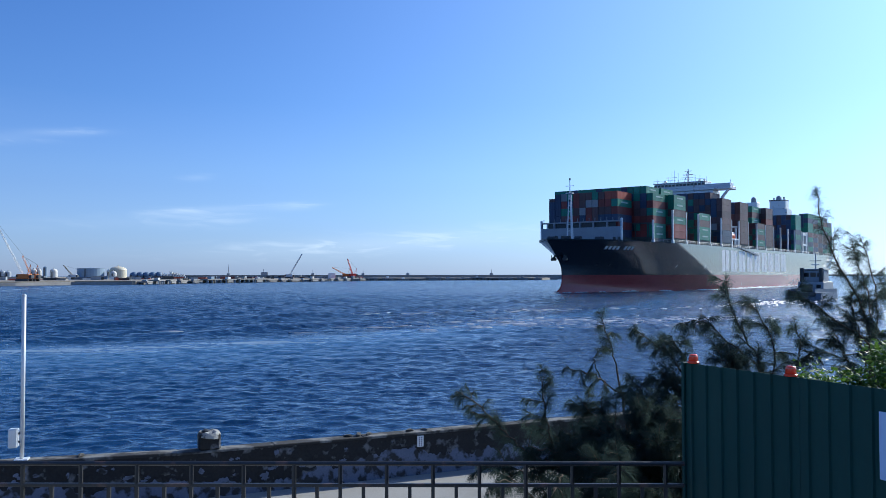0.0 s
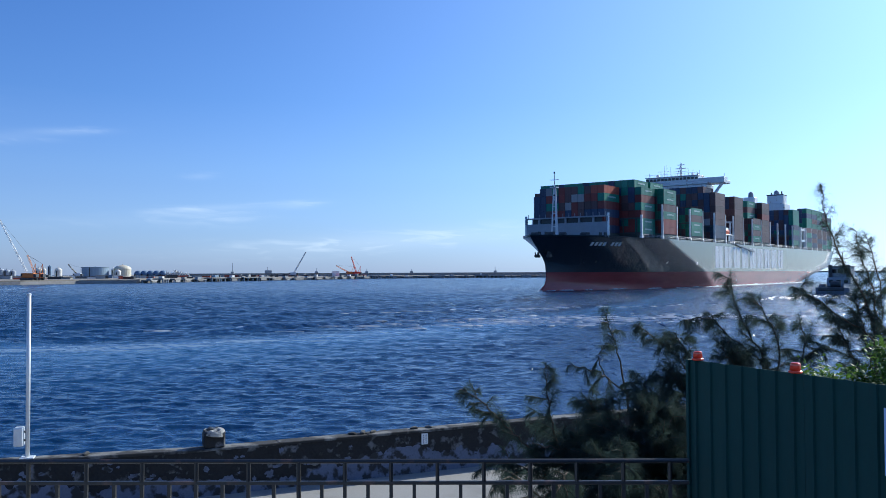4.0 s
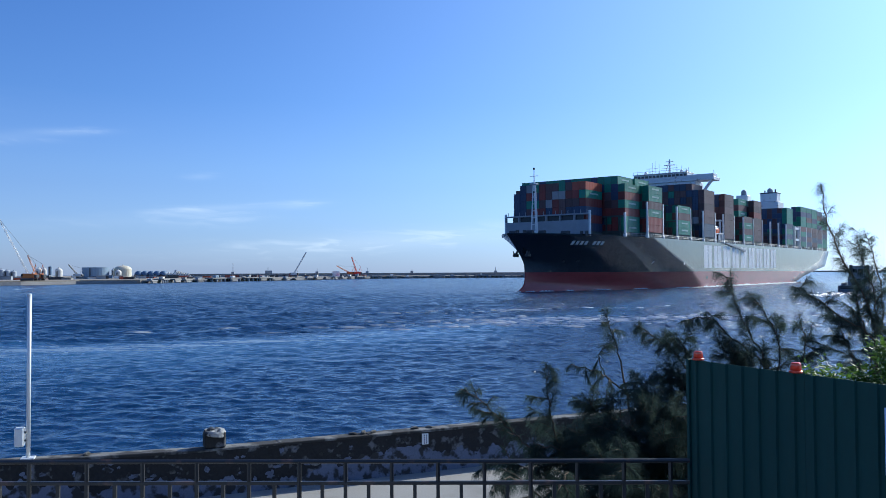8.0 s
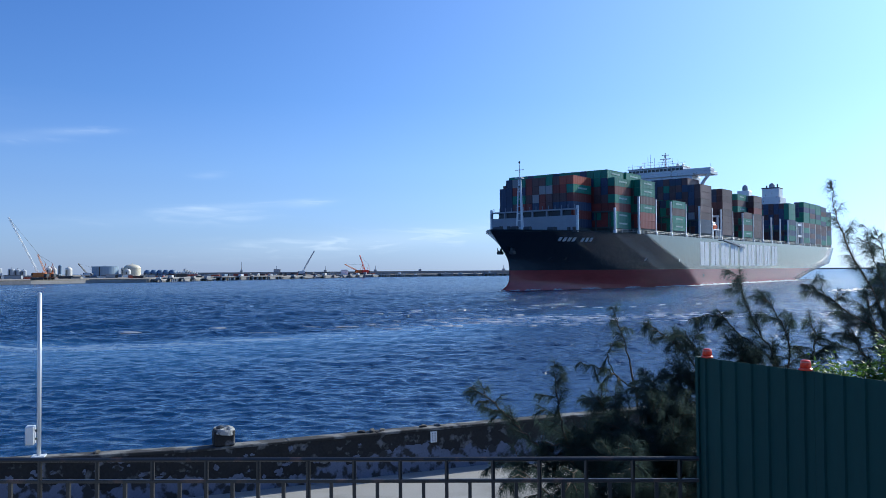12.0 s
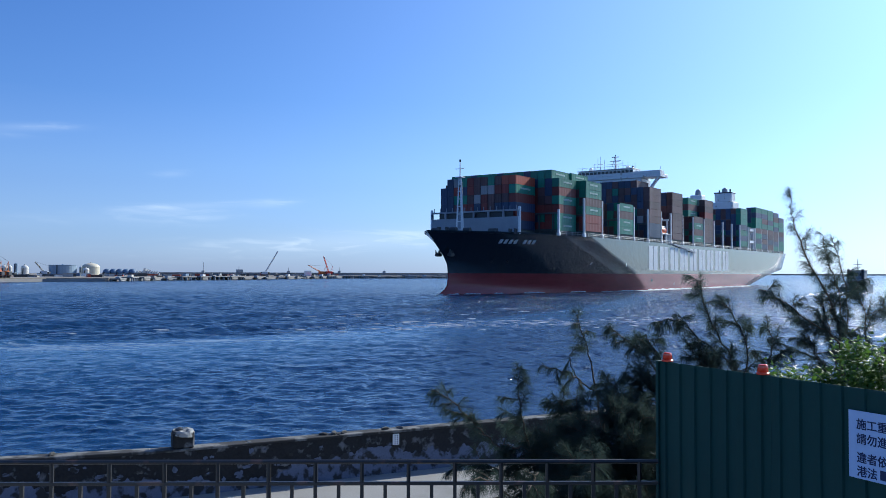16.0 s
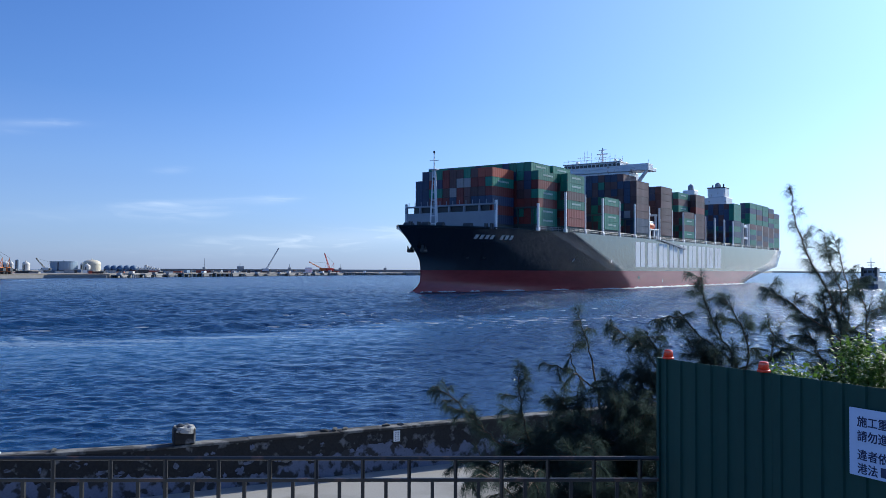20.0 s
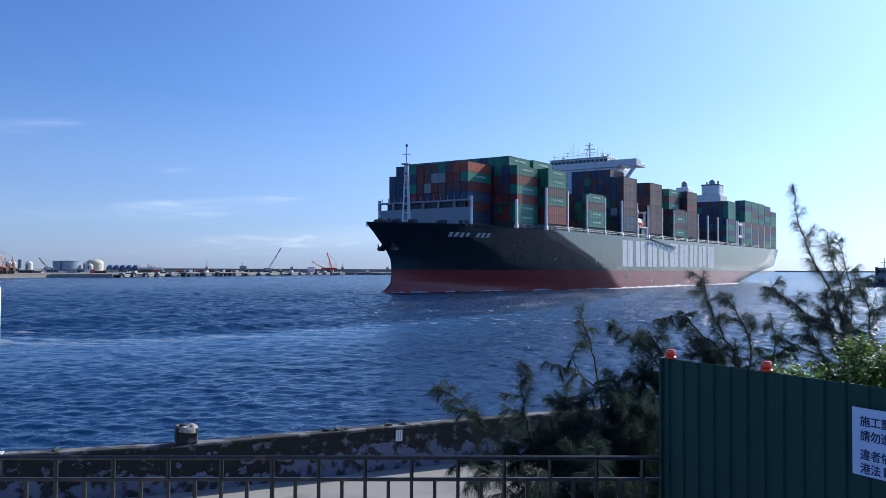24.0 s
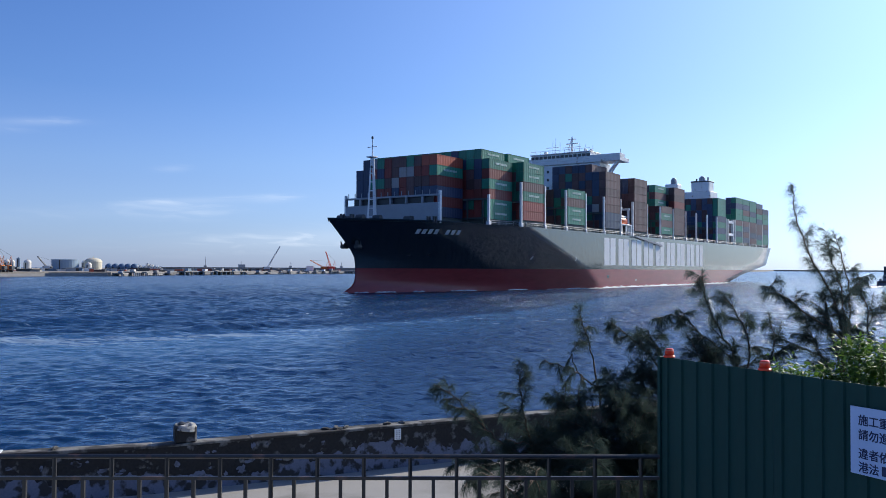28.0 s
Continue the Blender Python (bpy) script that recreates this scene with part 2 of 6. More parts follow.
    bp = nt.nodes.new("ShaderNodeBump")
    bp.inputs["Strength"].default_value = 1.0
    nt.links.new(sum_of(nt, grow.outputs[0], sum_of(nt, 1.0, calm, "SUBTRACT"), "MULTIPLY"), bp.inputs["Distance"])
    nt.links.new(h, bp.inputs["Height"])
    nt.links.new(bp.outputs[0], b.inputs["Normal"])
    deep = nt.nodes.new("ShaderNodeMix")
    deep.data_type = "RGBA"
    deep.inputs["A"].default_value = (0.0020, 0.029, 0.086, 1)
    deep.inputs["B"].default_value = (0.030, 0.105, 0.220, 1)
    nt.links.new(pale, deep.inputs["Factor"])
    nt.links.new(deep.outputs["Result"], mx.inputs["A"])
    mx.inputs["B"].default_value = (0.42, 0.52, 0.60, 1)
    nt.links.new(foam.outputs[0], mx.inputs["Factor"])
    nt.links.new(mx.outputs["Result"], b.inputs["Base Color"])
    rough = nt.nodes.new("ShaderNodeMapRange")
    rough.inputs["To Min"].default_value, rough.inputs["To Max"].default_value = 0.19, 0.6
    nt.links.new(foam.outputs[0], rough.inputs["Value"])
    nt.links.new(rough.outputs[0], b.inputs["Roughness"])
    b.inputs["IOR"].default_value = 1.33
    return m


WAKE_COURSE, WAKE_DIR = (104.5, 1.4, 0.0145), (0.62, 0.785)
M = {
    "water": water_material(),
    "hull_green": material("hull_paint_green", (0.016, 0.027, 0.034), 0.06, vary=0.15, scale=0.12, fine=0.55, bump=0.22, dist=0.2, spec=0.95),
    "hull_red": material("antifouling_red", (0.27, 0.032, 0.034), 0.26, vary=0.18, scale=0.12, fine=0.6, bump=0.08, dist=0.1, stretch=(0.4, 1, 2), spec=0.5),
    "white": material("white_paint", (0.78, 0.79, 0.78), 0.45, vary=0.06, scale=0.6, fine=8, bump=0.03, stain=(0.45, 0.36, 0.28), stain_amount=0.05, stain_scale=0.5),
    "lettering": material("white_lettering", (0.74, 0.76, 0.76), 0.5, vary=0.08, scale=0.4, fine=4, bump=0.02),
    "logo": material("pale_lettering", (0.36, 0.50, 0.45), 0.5, vary=0.25, scale=2.0, fine=9, bump=0.02),
    "deck_grey": material("deck_grey", (0.30, 0.33, 0.36), 0.6, vary=0.12, scale=0.4, fine=5, bump=0.05),
    "deck_dark": material("deck_paint", (0.07, 0.09, 0.085), 0.65, vary=0.2, scale=0.3, fine=4, bump=0.05),
    "steel_dark": material("dark_steel", (0.05, 0.055, 0.06), 0.5, 0.2, vary=0.2),
    "glass": material("bridge_glass", (0.01, 0.015, 0.02), 0.08, vary=0.02, bump=0),
    "orange": material("lifeboat_orange", (0.72, 0.13, 0.03), 0.4, vary=0.08),
    "c_green": material("container_green", (0.008, 0.185, 0.120), 0.5, vary=0.12, scale=0.8, fine=6, bump=0.05, random_shade=0.2, stain=(0.10, 0.06, 0.04), stain_amount=0.03, stain_scale=0.7),
    "c_red": material("container_red", (0.205, 0.033, 0.026), 0.55, vary=0.14, scale=0.8, fine=6, bump=0.05, random_shade=0.25),
    "c_brown": material("container_brown", (0.105, 0.050, 0.050), 0.55, vary=0.14, scale=0.8, fine=6, bump=0.05, random_shade=0.25),
    "c_blue": material("container_blue", (0.026, 0.050, 0.105), 0.5, vary=0.12, scale=0.8, fine=6, bump=0.05, random_shade=0.2),
    "c_grey": material("container_grey", (0.26, 0.27, 0.28), 0.55, vary=0.1, scale=0.8, fine=6, bump=0.05, random_shade=0.1),
    "c_orange": material("container_orange", (0.42, 0.075, 0.04), 0.5, vary=0.1, scale=0.8, fine=6, bump=0.05),
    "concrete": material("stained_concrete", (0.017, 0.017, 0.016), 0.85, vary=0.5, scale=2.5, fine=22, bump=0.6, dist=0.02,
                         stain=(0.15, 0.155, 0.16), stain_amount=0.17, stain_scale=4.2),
    "wall_paint": material("old_blue_grey_paint", (0.13, 0.155, 0.215), 0.8, vary=0.18, scale=2.0, fine=30, bump=0.3, stain=(0.030, 0.030, 0.030), stain_amount=0.44, stain_scale=5.0),
    "coping": material("worn_sunlit_coping", (0.17, 0.17, 0.16), 0.85, vary=0.35, scale=2.5, fine=30, bump=0.5, stain=(0.030, 0.029, 0.027), stain_amount=0.74, stain_scale=2.6),
    "flaking": material("flaking_pale_paint", (0.36, 0.36, 0.34), 0.85, vary=0.3, scale=8, fine=60, bump=0.6, stain=(0.05, 0.05, 0.05), stain_amount=0.42, stain_scale=9),
    "road": material("pale_concrete_road", (0.27, 0.265, 0.25), 0.85, vary=0.12, scale=0.7, fine=30, bump=0.2, stain=(0.19, 0.185, 0.17), stain_amount=0.2, stain_scale=0.6),
    "dark_ground": material("unseen_dark_ground", (0.045, 0.052, 0.032), 0.9, vary=0.4, scale=0.3, fine=4, bump=0.5, dist=0.1),
    "terrace": material("terrace_concrete", (0.30, 0.30, 0.28), 0.85, vary=0.15, scale=0.8, fine=25, bump=0.2),
    "rust_rail": material("weathered_rail_paint", (0.012, 0.012, 0.012), 0.42, 0.1, vary=0.3, scale=9, fine=90, bump=0.5, dist=0.004, spec=0.8, stain=(0.10, 0.052, 0.034), stain_amount=0.20, stain_scale=6),
    "hoarding": material("green_hoarding_steel", (0.003, 0.050, 0.043), 0.6, 0.0, spec=0.3, vary=0.12, scale=1.5, fine=30, bump=0.08, stretch=(1, 1, 0.3)),
    "lamp_red": material("red_beacon_plastic", (0.80, 0.05, 0.02), 0.25, vary=0.08, scale=30, fine=200, bump=0.05),
    "lamp_white": material("beacon_band", (0.75, 0.16, 0.10), 0.3, vary=0.05),
    "paper": material("sign_paper", (0.46, 0.60, 0.82), 0.7, vary=0.04, scale=6, fine=60, bump=0.05),
    "ink": material("sign_ink", (0.02, 0.035, 0.10), 0.7, vary=0.05),
    "galvanised": material("galvanised_pole", (0.72, 0.74, 0.74), 0.4, 0.2, vary=0.08, scale=6, fine=60, bump=0.05),
    "bark": material("casuarina_bark", (0.085, 0.062, 0.045), 0.9, vary=0.3, scale=12, fine=60, bump=0.6, dist=0.01),
    "needles": material("casuarina_needles", (0.044, 0.070, 0.060), 0.8, vary=0.35, scale=2.5, fine=20, bump=0),
    "leaves": material("bush_leaves", (0.085, 0.170, 0.028), 0.5, vary=0.3, scale=4, fine=30, bump=0),
    "foam": material("sea_foam", (0.78, 0.80, 0.82), 0.7, vary=0.08, scale=0.6, fine=4, bump=0.3, dist=0.1),
    "land": material("shore_rubble", (0.24, 0.215, 0.18), 0.9, vary=0.3, scale=0.08, fine=0.6, bump=0.4, dist=0.5),
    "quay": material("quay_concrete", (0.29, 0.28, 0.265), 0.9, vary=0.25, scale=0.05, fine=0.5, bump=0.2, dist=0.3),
    "tank_white": material("tank_white", (0.62, 0.60, 0.55), 0.6, vary=0.06, scale=0.05, fine=0.6, bump=0),
    "tank_cream": material("tank_cream", (0.60, 0.55, 0.42), 0.6, vary=0.06, scale=0.05, fine=0.6, bump=0),
    "tank_grey": material("tank_grey", (0.36, 0.40, 0.44), 0.6, vary=0.06, scale=0.05, fine=0.6, bump=0),
    "tank_blue": material("tank_blue_grey", (0.22, 0.31, 0.40), 0.6, vary=0.08, scale=0.05, fine=0.6, bump=0),
    "shed_blue": material("shed_blue", (0.08, 0.15, 0.25), 0.6, vary=0.1, scale=0.05, fine=0.6, bump=0),
    "crane_orange": material("crane_orange", (0.55, 0.16, 0.03), 0.5, vary=0.1, scale=0.2, fine=2, bump=0),
    "crane_red": material("crane_red", (0.60, 0.06, 0.03), 0.5, vary=0.1, scale=0.2, fine=2, bump=0),
    # steel made pale to carry the distance haze in its colour
    "crane_hazed": material("crane_hazed_steel", (0.58, 0.60, 0.62), 0.5, vary=0.1, scale=0.2, fine=2, bump=0),
    # lifted to blue-grey: the haze over the tug is put into its colour
    "tug_hull_hazed": material("tug_hull_hazed", (0.09, 0.13, 0.19), 0.5, vary=0.12, scale=0.4, fine=3),
}



def let_light_through(m, share):
    """Thin foliage or froth: part of the sunlight passes through."""
    nt = m.node_tree
    b = nt.nodes["Principled BSDF"]
    t = nt.nodes.new("ShaderNodeBsdfTranslucent")
    nt.links.new(b.inputs["Base Color"].links[0].from_socket, t.inputs["Color"])
    mx = nt.nodes.new("ShaderNodeMixShader")
    mx.inputs[0].default_value = share
    nt.links.new(b.outputs[0], mx.inputs[1])
    nt.links.new(t.outputs[0], mx.inputs[2])
    nt.links.new(mx.outputs[0], nt.nodes["Material Output"].inputs["Surface"])


let_light_through(M["needles"], 0.72)
let_light_through(M["leaves"], 0.4)
let_light_through(M["foam"], 0.3)

# ---- mesh helpers ----


def part(name, bm, mat, parent=None, label=""):
    """Link a bmesh as ONE mesh object, under parent if there is one."""
    me = bpy.data.meshes.new(name)
    bm.to_mesh(me)
    bm.free()
    me.materials.append(M[mat])
    return place(name, me, parent, label)


def place(name, me, parent=None, label="", m=None):
    ob = new(name, me)
    if parent:
        ob.parent = parent
    if m is not None:
        ob.matrix_basis = m
    if label:
        ob["label"] = label
    return ob


def smooth(ob):
    for p in ob.data.polygons:
        p.use_smooth = True
    return ob


def box(bm, x0, x1, y0, y1, z0, z1, bevel=0.0):
    r = bmesh.ops.create_cube(bm, size=1.0, matrix=Matrix.Translation(((x0 + x1) / 2, (y0 + y1) / 2, (z0 + z1) / 2)) @ Matrix.Diagonal((x1 - x0, y1 - y0, z1 - z0, 1)))
    if bevel:
        edges = {e for v in r["verts"] for e in v.link_edges}
        bmesh.ops.bevel(bm, geom=list(edges), offset=bevel, segments=1, affect="EDGES")
    return bm


def tube(bm, a, b, r0, r1=None, n=8, caps=True):
    """A round bar from a to b."""
    a, b = Vector(a), Vector(b)
    d = b - a
    q = d.to_track_quat("Z", "Y").to_matrix().to_4x4()
    bmesh.ops.create_cone(bm, cap_ends=caps, segments=n, radius1=r0, radius2=r0 if r1 is None else r1, depth=d.length,
                          matrix=Matrix.Translation((a + b) / 2) @ q)
    return bm


def revolve(bm, profile, n=20, at=(0, 0, 0)):
    """A turned form from (radius, height) pairs."""
    rings = [[bm.verts.new((at[0] + r * math.cos(2 * math.pi * i / n), at[1] + r * math.sin(2 * math.pi * i / n), at[2] + z)) for i in range(n)] for r, z in profile]
    for lo, hi in zip(rings, rings[1:]):
        for i in range(n):
            bm.faces.new((lo[i], lo[(i + 1) % n], hi[(i + 1) % n], hi[i]))
    bm.faces.new(rings[-1])
    bm.faces.new(rings[0][::-1])
    return bm


def prism(bm, outline, z0, z1):
    """A flat outline (x, y), run anticlockwise, raised from z0 to z1."""
    lo = [bm.verts.new((x, y, z0)) for x, y in outline]
    hi = [bm.verts.new((x, y, z1)) for x, y in outline]
    n = len(lo)
    bm.faces.new(hi)
    bm.faces.new(lo[::-1])
    for i in range(n):
        bm.faces.new((lo[i], lo[(i + 1) % n], hi[(i + 1) % n], hi[i]))
    return bm


B = bmesh.new


def empty(name, m=None):
    ob = new(name)
    if m is not None:
        ob.matrix_basis = m
    return ob


def mesh_of(name, verts, faces, mat):
    me = bpy.data.meshes.new(name)
    me.from_pydata(verts, [], faces)
    me.materials.append(M[mat])
    return me


# ---- ground, water, quay ----
def steps(stops):
    """Grid lines from (place, spacing there) pairs."""
    out = [stops[0][0]]
    while out[-1] < stops[-1][0]:
        out.append(out[-1] + float(np.interp(out[-1], [a for a, b in stops], [b for a, b in stops])))
    return np.array(out)


def sea_mesh():
    """One sheet of water to the horizon, with wind waves as real relief in the channel."""
    xs = np.concatenate(([-4700, -1500, -700], steps(((-420, 7), (-130, 2.4), (-55, 0.5), (-25, 0.23), (22, 0.23), (36, 0.32), (70, 0.6), (160, 2.4), (520, 7))), [800, 1500, 4700]))
    ys = np.concatenate(([-4700, -1500, -300], steps(((-30, 4), (0, 0.5), (6, 0.5), (9, 0.115), (34, 0.125), (62, 0.22), (120, 0.45), (200, 0.8), (260, 1.2), (520, 2.6), (1000, 5.0))), [1400, 2500, 4700]))
    X, Y = np.meshgrid(xs, ys)
    cell = np.gradient(ys)[:, None] + 0.12 * np.gradient(xs)[None, :]
    rng = np.random.RandomState(3)
    Z = np.zeros_like(X)
    for i in range(96):
        if i < 66:
            lam, spread, slope = 0.55 * (1.7 / 0.55) ** rng.rand(), 0.80, 0.031
        else:
            lam, spread, slope = 1.6 * (6.0 / 1.6) ** rng.rand(), 0.60, 0.038
        turn = radians(-82) + rng.normal(0, spread)
        k = 2 * math.pi / lam
        amp = slope / k * rng.uniform(0.5, 1.3)
        keep = np.clip((lam / 2.4 - cell) / (lam / 5.0), 0, 1)
        if i >= 66:
            keep = keep * (0.15 + 0.85 * np.clip((Y - 35) / 60, 0, 1))
        ph = k * (X * math.cos(turn) + Y * math.sin(turn)) + rng.uniform(0, 2 * math.pi)
        ph = ph + 1.2 * np.sin(0.50 * X + 0.22 * Y + i) + 0.8 * np.sin(0.95 * X - 0.41 * Y + 2.3 * i)
        Z += keep * amp * (np.sin(ph) - 0.30 * np.cos(2 * ph))
    # the calm of the wake lays the waves down
    a, c, k = WAKE_COURSE
    off = (a + c * X + k * X * X - Y) * 0.6
    Z *= 1 - 0.55 * np.clip((24 - off) / 22, 0, 1) * np.clip((off + 4) / 6, 0, 1)
    # two long ridges of the tug's bow wave
    for a, c, height, wide in ((160.0, 1.40, 0.55, 2.6), (128.0, 1.40, 0.40, 2.0)):
        d = (a + c * X - Y) * 0.58 + 2.0 * np.sin(0.07 * X) + 1.0 * np.sin(0.19 * X + a)
        Z += height * np.exp(-(d / wide) ** 2) * np.clip((X + 75) / 30, 0, 1) * np.clip((60 - X) / 30, 0, 1) * (0.8 + 0.3 * np.sin(0.33 * X + a))
    n, m = X.shape
    verts = np.stack([X, Y, Z], -1).reshape(-1, 3)
    q = np.arange(n * m).reshape(n, m)
    faces = np.stack([q[:-1, :-1], q[:-1, 1:], q[1:, 1:], q[1:, :-1]], -1).reshape(-1, 4)
    me = bpy.data.meshes.new("water")
    me.vertices.add(len(verts))
    me.vertices.foreach_set("co", verts.ravel())
    me.loops.add(faces.size)
    me.loops.foreach_set("vertex_index", faces.ravel())
    me.polygons.add(len(faces))
    me.polygons.foreach_set("loop_start", np.arange(0, faces.size, 4))
    me.polygons.foreach_set("use_smooth", np.ones(len(faces), dtype=bool))
    me.update(calc_edges=True)
    me.materials.append(M["water"])
    return me


def build_ground():
    sea = place("water", sea_mesh())
    tagged(sea, "deep blue choppy harbour water with a pale foamy wake", "water", kind="structure")
    # land on the near side, reaching to the horizon behind, and a pale road behind the sea wall
    # land mostly out of view, dark so that the hull mirrors no bright ground
    tagged(part("shore_ground", prism(B(), [(-900, -4600), (900, -4600), (600, 300), (30, 32.5), (3.1, 18.9), (-4.9, 15.2), (-7.4, 14.3), (-40, 3.5), (-600, -180)], -3, 2.34), "dark_ground"),
           "ground along the near shore, out of view, coloured dark for the hull's reflection", "ground", kind="structure")
    tagged(part("road", prism(B(), [(-60, -85), (60, -85), (60, 46.2), (30, 32.5), (3.1, 18.9), (-4.9, 15.2), (-7.4, 14.3), (-40, 3.5), (-60, -3.4)], 2.28, 2.40), "road"),
           "pale concrete road behind the sea wall", "road", kind="structure")
    tagged(part("ground", prism(B(), [(-60, -80), (60, -80), (60, 4.3), (2.4, 5.6), (-60, 5.6)], -1, 3.9), "terrace"), "concrete terrace above the road", "ground", kind="structure")
    return sea


SEA = build_ground()
WALL_LINE = [(-60, -3.6), (-40, 3.4), (-7.4, 14.25), (-4.9, 14.98), (3.1, 18.70), (30, 31.3), (120, 73)]
WALL_TOP = 3.26


def offset(line, d):
    """The line moved sideways by d, to its left."""
    out = []
    for i, p in enumerate(line):
        a, b = Vector(line[max(i - 1, 0)]), Vector(line[min(i + 1, len(line) - 1)])
        t = (b - a).normalized()
        out.append((p[0] - t.y * d, p[1] + t.x * d))
    return out


def build_sea_wall():
    wall = tagged(empty("sea_wall"), "low weather-stained concrete sea wall with peeling blue-grey paint", "wall", kind="structure")
    front, back = WALL_LINE, offset(WALL_LINE, 0.26)
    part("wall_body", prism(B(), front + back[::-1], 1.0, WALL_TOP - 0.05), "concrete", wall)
    rng = random.Random(4)
    # coping in worn lengths; its paler colour also holds the sun along the edge
    for i in range(1, len(WALL_LINE) - 1):
        a, b = Vector(WALL_LINE[i]), Vector(WALL_LINE[i + 1])
        t = (b - a).normalized()
        n = Vector((-t.y, t.x))
        length = (b - a).length
        k = max(1, round(length / (1.9 if length < 35 else 6)))
        for j in range(k):
            p, q = a + t * (length * j / k + 0.002), a + t * (length * (j + 1) / k - 0.002)
            up = rng.uniform(-0.010, 0.006)
            bm = B()
            o = [tuple(p - n * 0.03), tuple(q - n * 0.03), tuple(q + n * 0.29), tuple(p + n * 0.29)]
            prism(bm, o, WALL_TOP - 0.05, WALL_TOP + up)
            bmesh.ops.bevel(bm, geom=[e for e in bm.edges if e.verts[0].co.z > WALL_TOP - 0.04 and e.verts[1].co.z > WALL_TOP - 0.04], offset=0.012, segments=1, affect="EDGES")
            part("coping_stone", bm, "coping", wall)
    # lower band of old paint, standing slightly proud, with ragged top
    for i in range(1, len(WALL_LINE) - 2):
        a, b = Vector(WALL_LINE[i]), Vector(WALL_LINE[i + 1])
        t = (b - a).normalized()
        n = Vector((-t.y, t.x))
        length = (b - a).length
        steps = max(2, int(length / 0.02))
        verts, faces = [], []
        for j in range(steps + 1):
            p = a + t * (length * j / steps)
            w = sum(g * noise.noise(Vector((p.x * q, p.y * q, q))) for g, q in ((0.9, 0.45), (0.35, 2.3), (0.28, 6.0), (0.16, 17.0)))
            top = 2.40 + min(0.56, max(0.08, 0.34 + 0.30 * max(-0.8, min(0.8, 1.4 * w))))
            f = p - n * 0.006
            verts += [(f.x, f.y, 2.38), (f.x, f.y, top), (p.x + n.x * 0.02, p.y + n.y * 0.02, top), (p.x + n.x * 0.02, p.y + n.y * 0.02, 2.38)]
        for j in range(steps):
            o = 4 * j
            faces += [(o, o + 4, o + 5, o + 1), (o + 1, o + 5, o + 6, o + 2)]
        place("paint_coat", mesh_of("paint_coat", verts, faces, "wall_paint"), wall, "peeling blue-grey paint")
    # single flakes of paint that are left above it
    rng = random.Random(14)
    for _ in range(150):
        i = rng.choice((1, 2, 3, 3))
        a, b = Vector(WALL_LINE[i]), Vector(WALL_LINE[i + 1])
        if i == 1:
            a = a.lerp(b, 0.85)
        t = (b - a).normalized()
        n = Vector((-t.y, t.x))
        p = a.lerp(b, rng.random())
        z, wide, high = 2.62 + 0.50 * rng.random() ** 1.3, rng.uniform(0.02, 0.085), rng.uniform(0.02, 0.055)
        ring = []
        for k in range(14):
            q = 2 * math.pi * k / 14
            r = 1 + 0.75 * noise.noise(Vector((2.2 * math.cos(q), 2.2 * math.sin(q), p.x * 9 + z * 5)))
            ring.append((t * (wide * r * math.cos(q)), high * r * math.sin(q)))
        verts = [(p.x + o.x - n.x * d, p.y + o.y - n.y * d, z + h) for d in (0.005, -0.01) for o, h in ring]
        faces = [tuple(range(14))] + [(k, k + 14, (k + 1) % 14 + 14, (k + 1) % 14) for k in range(14)]
        place("paint_flake", mesh_of("paint_flake", verts, faces, rng.choice(("wall_paint", "wall_paint", "coping"))), wall)


build_sea_wall()


def on_wall(az, back=0.0):
    """The place on the wall's top front edge that lies az degrees to the right of +Y."""
    d = Vector((math.sin(radians(az)), math.cos(radians(az))))
    for a, b in zip(WALL_LINE, WALL_LINE[1:]):
        a, b = Vector(a), Vector(b)
        e = b - a
        den = d.x * e.y - d.y * e.x
        r = (a.x * e.y - a.y * e.x) / den
        u = (a.x * d.y - a.y * d.x) / den
        if 0 <= u <= 1 and r > 0:
            t = e.normalized()
            return d * r + Vector((-t.y, t.x)) * back, math.degrees(math.atan2(t.y, t.x))
    return None


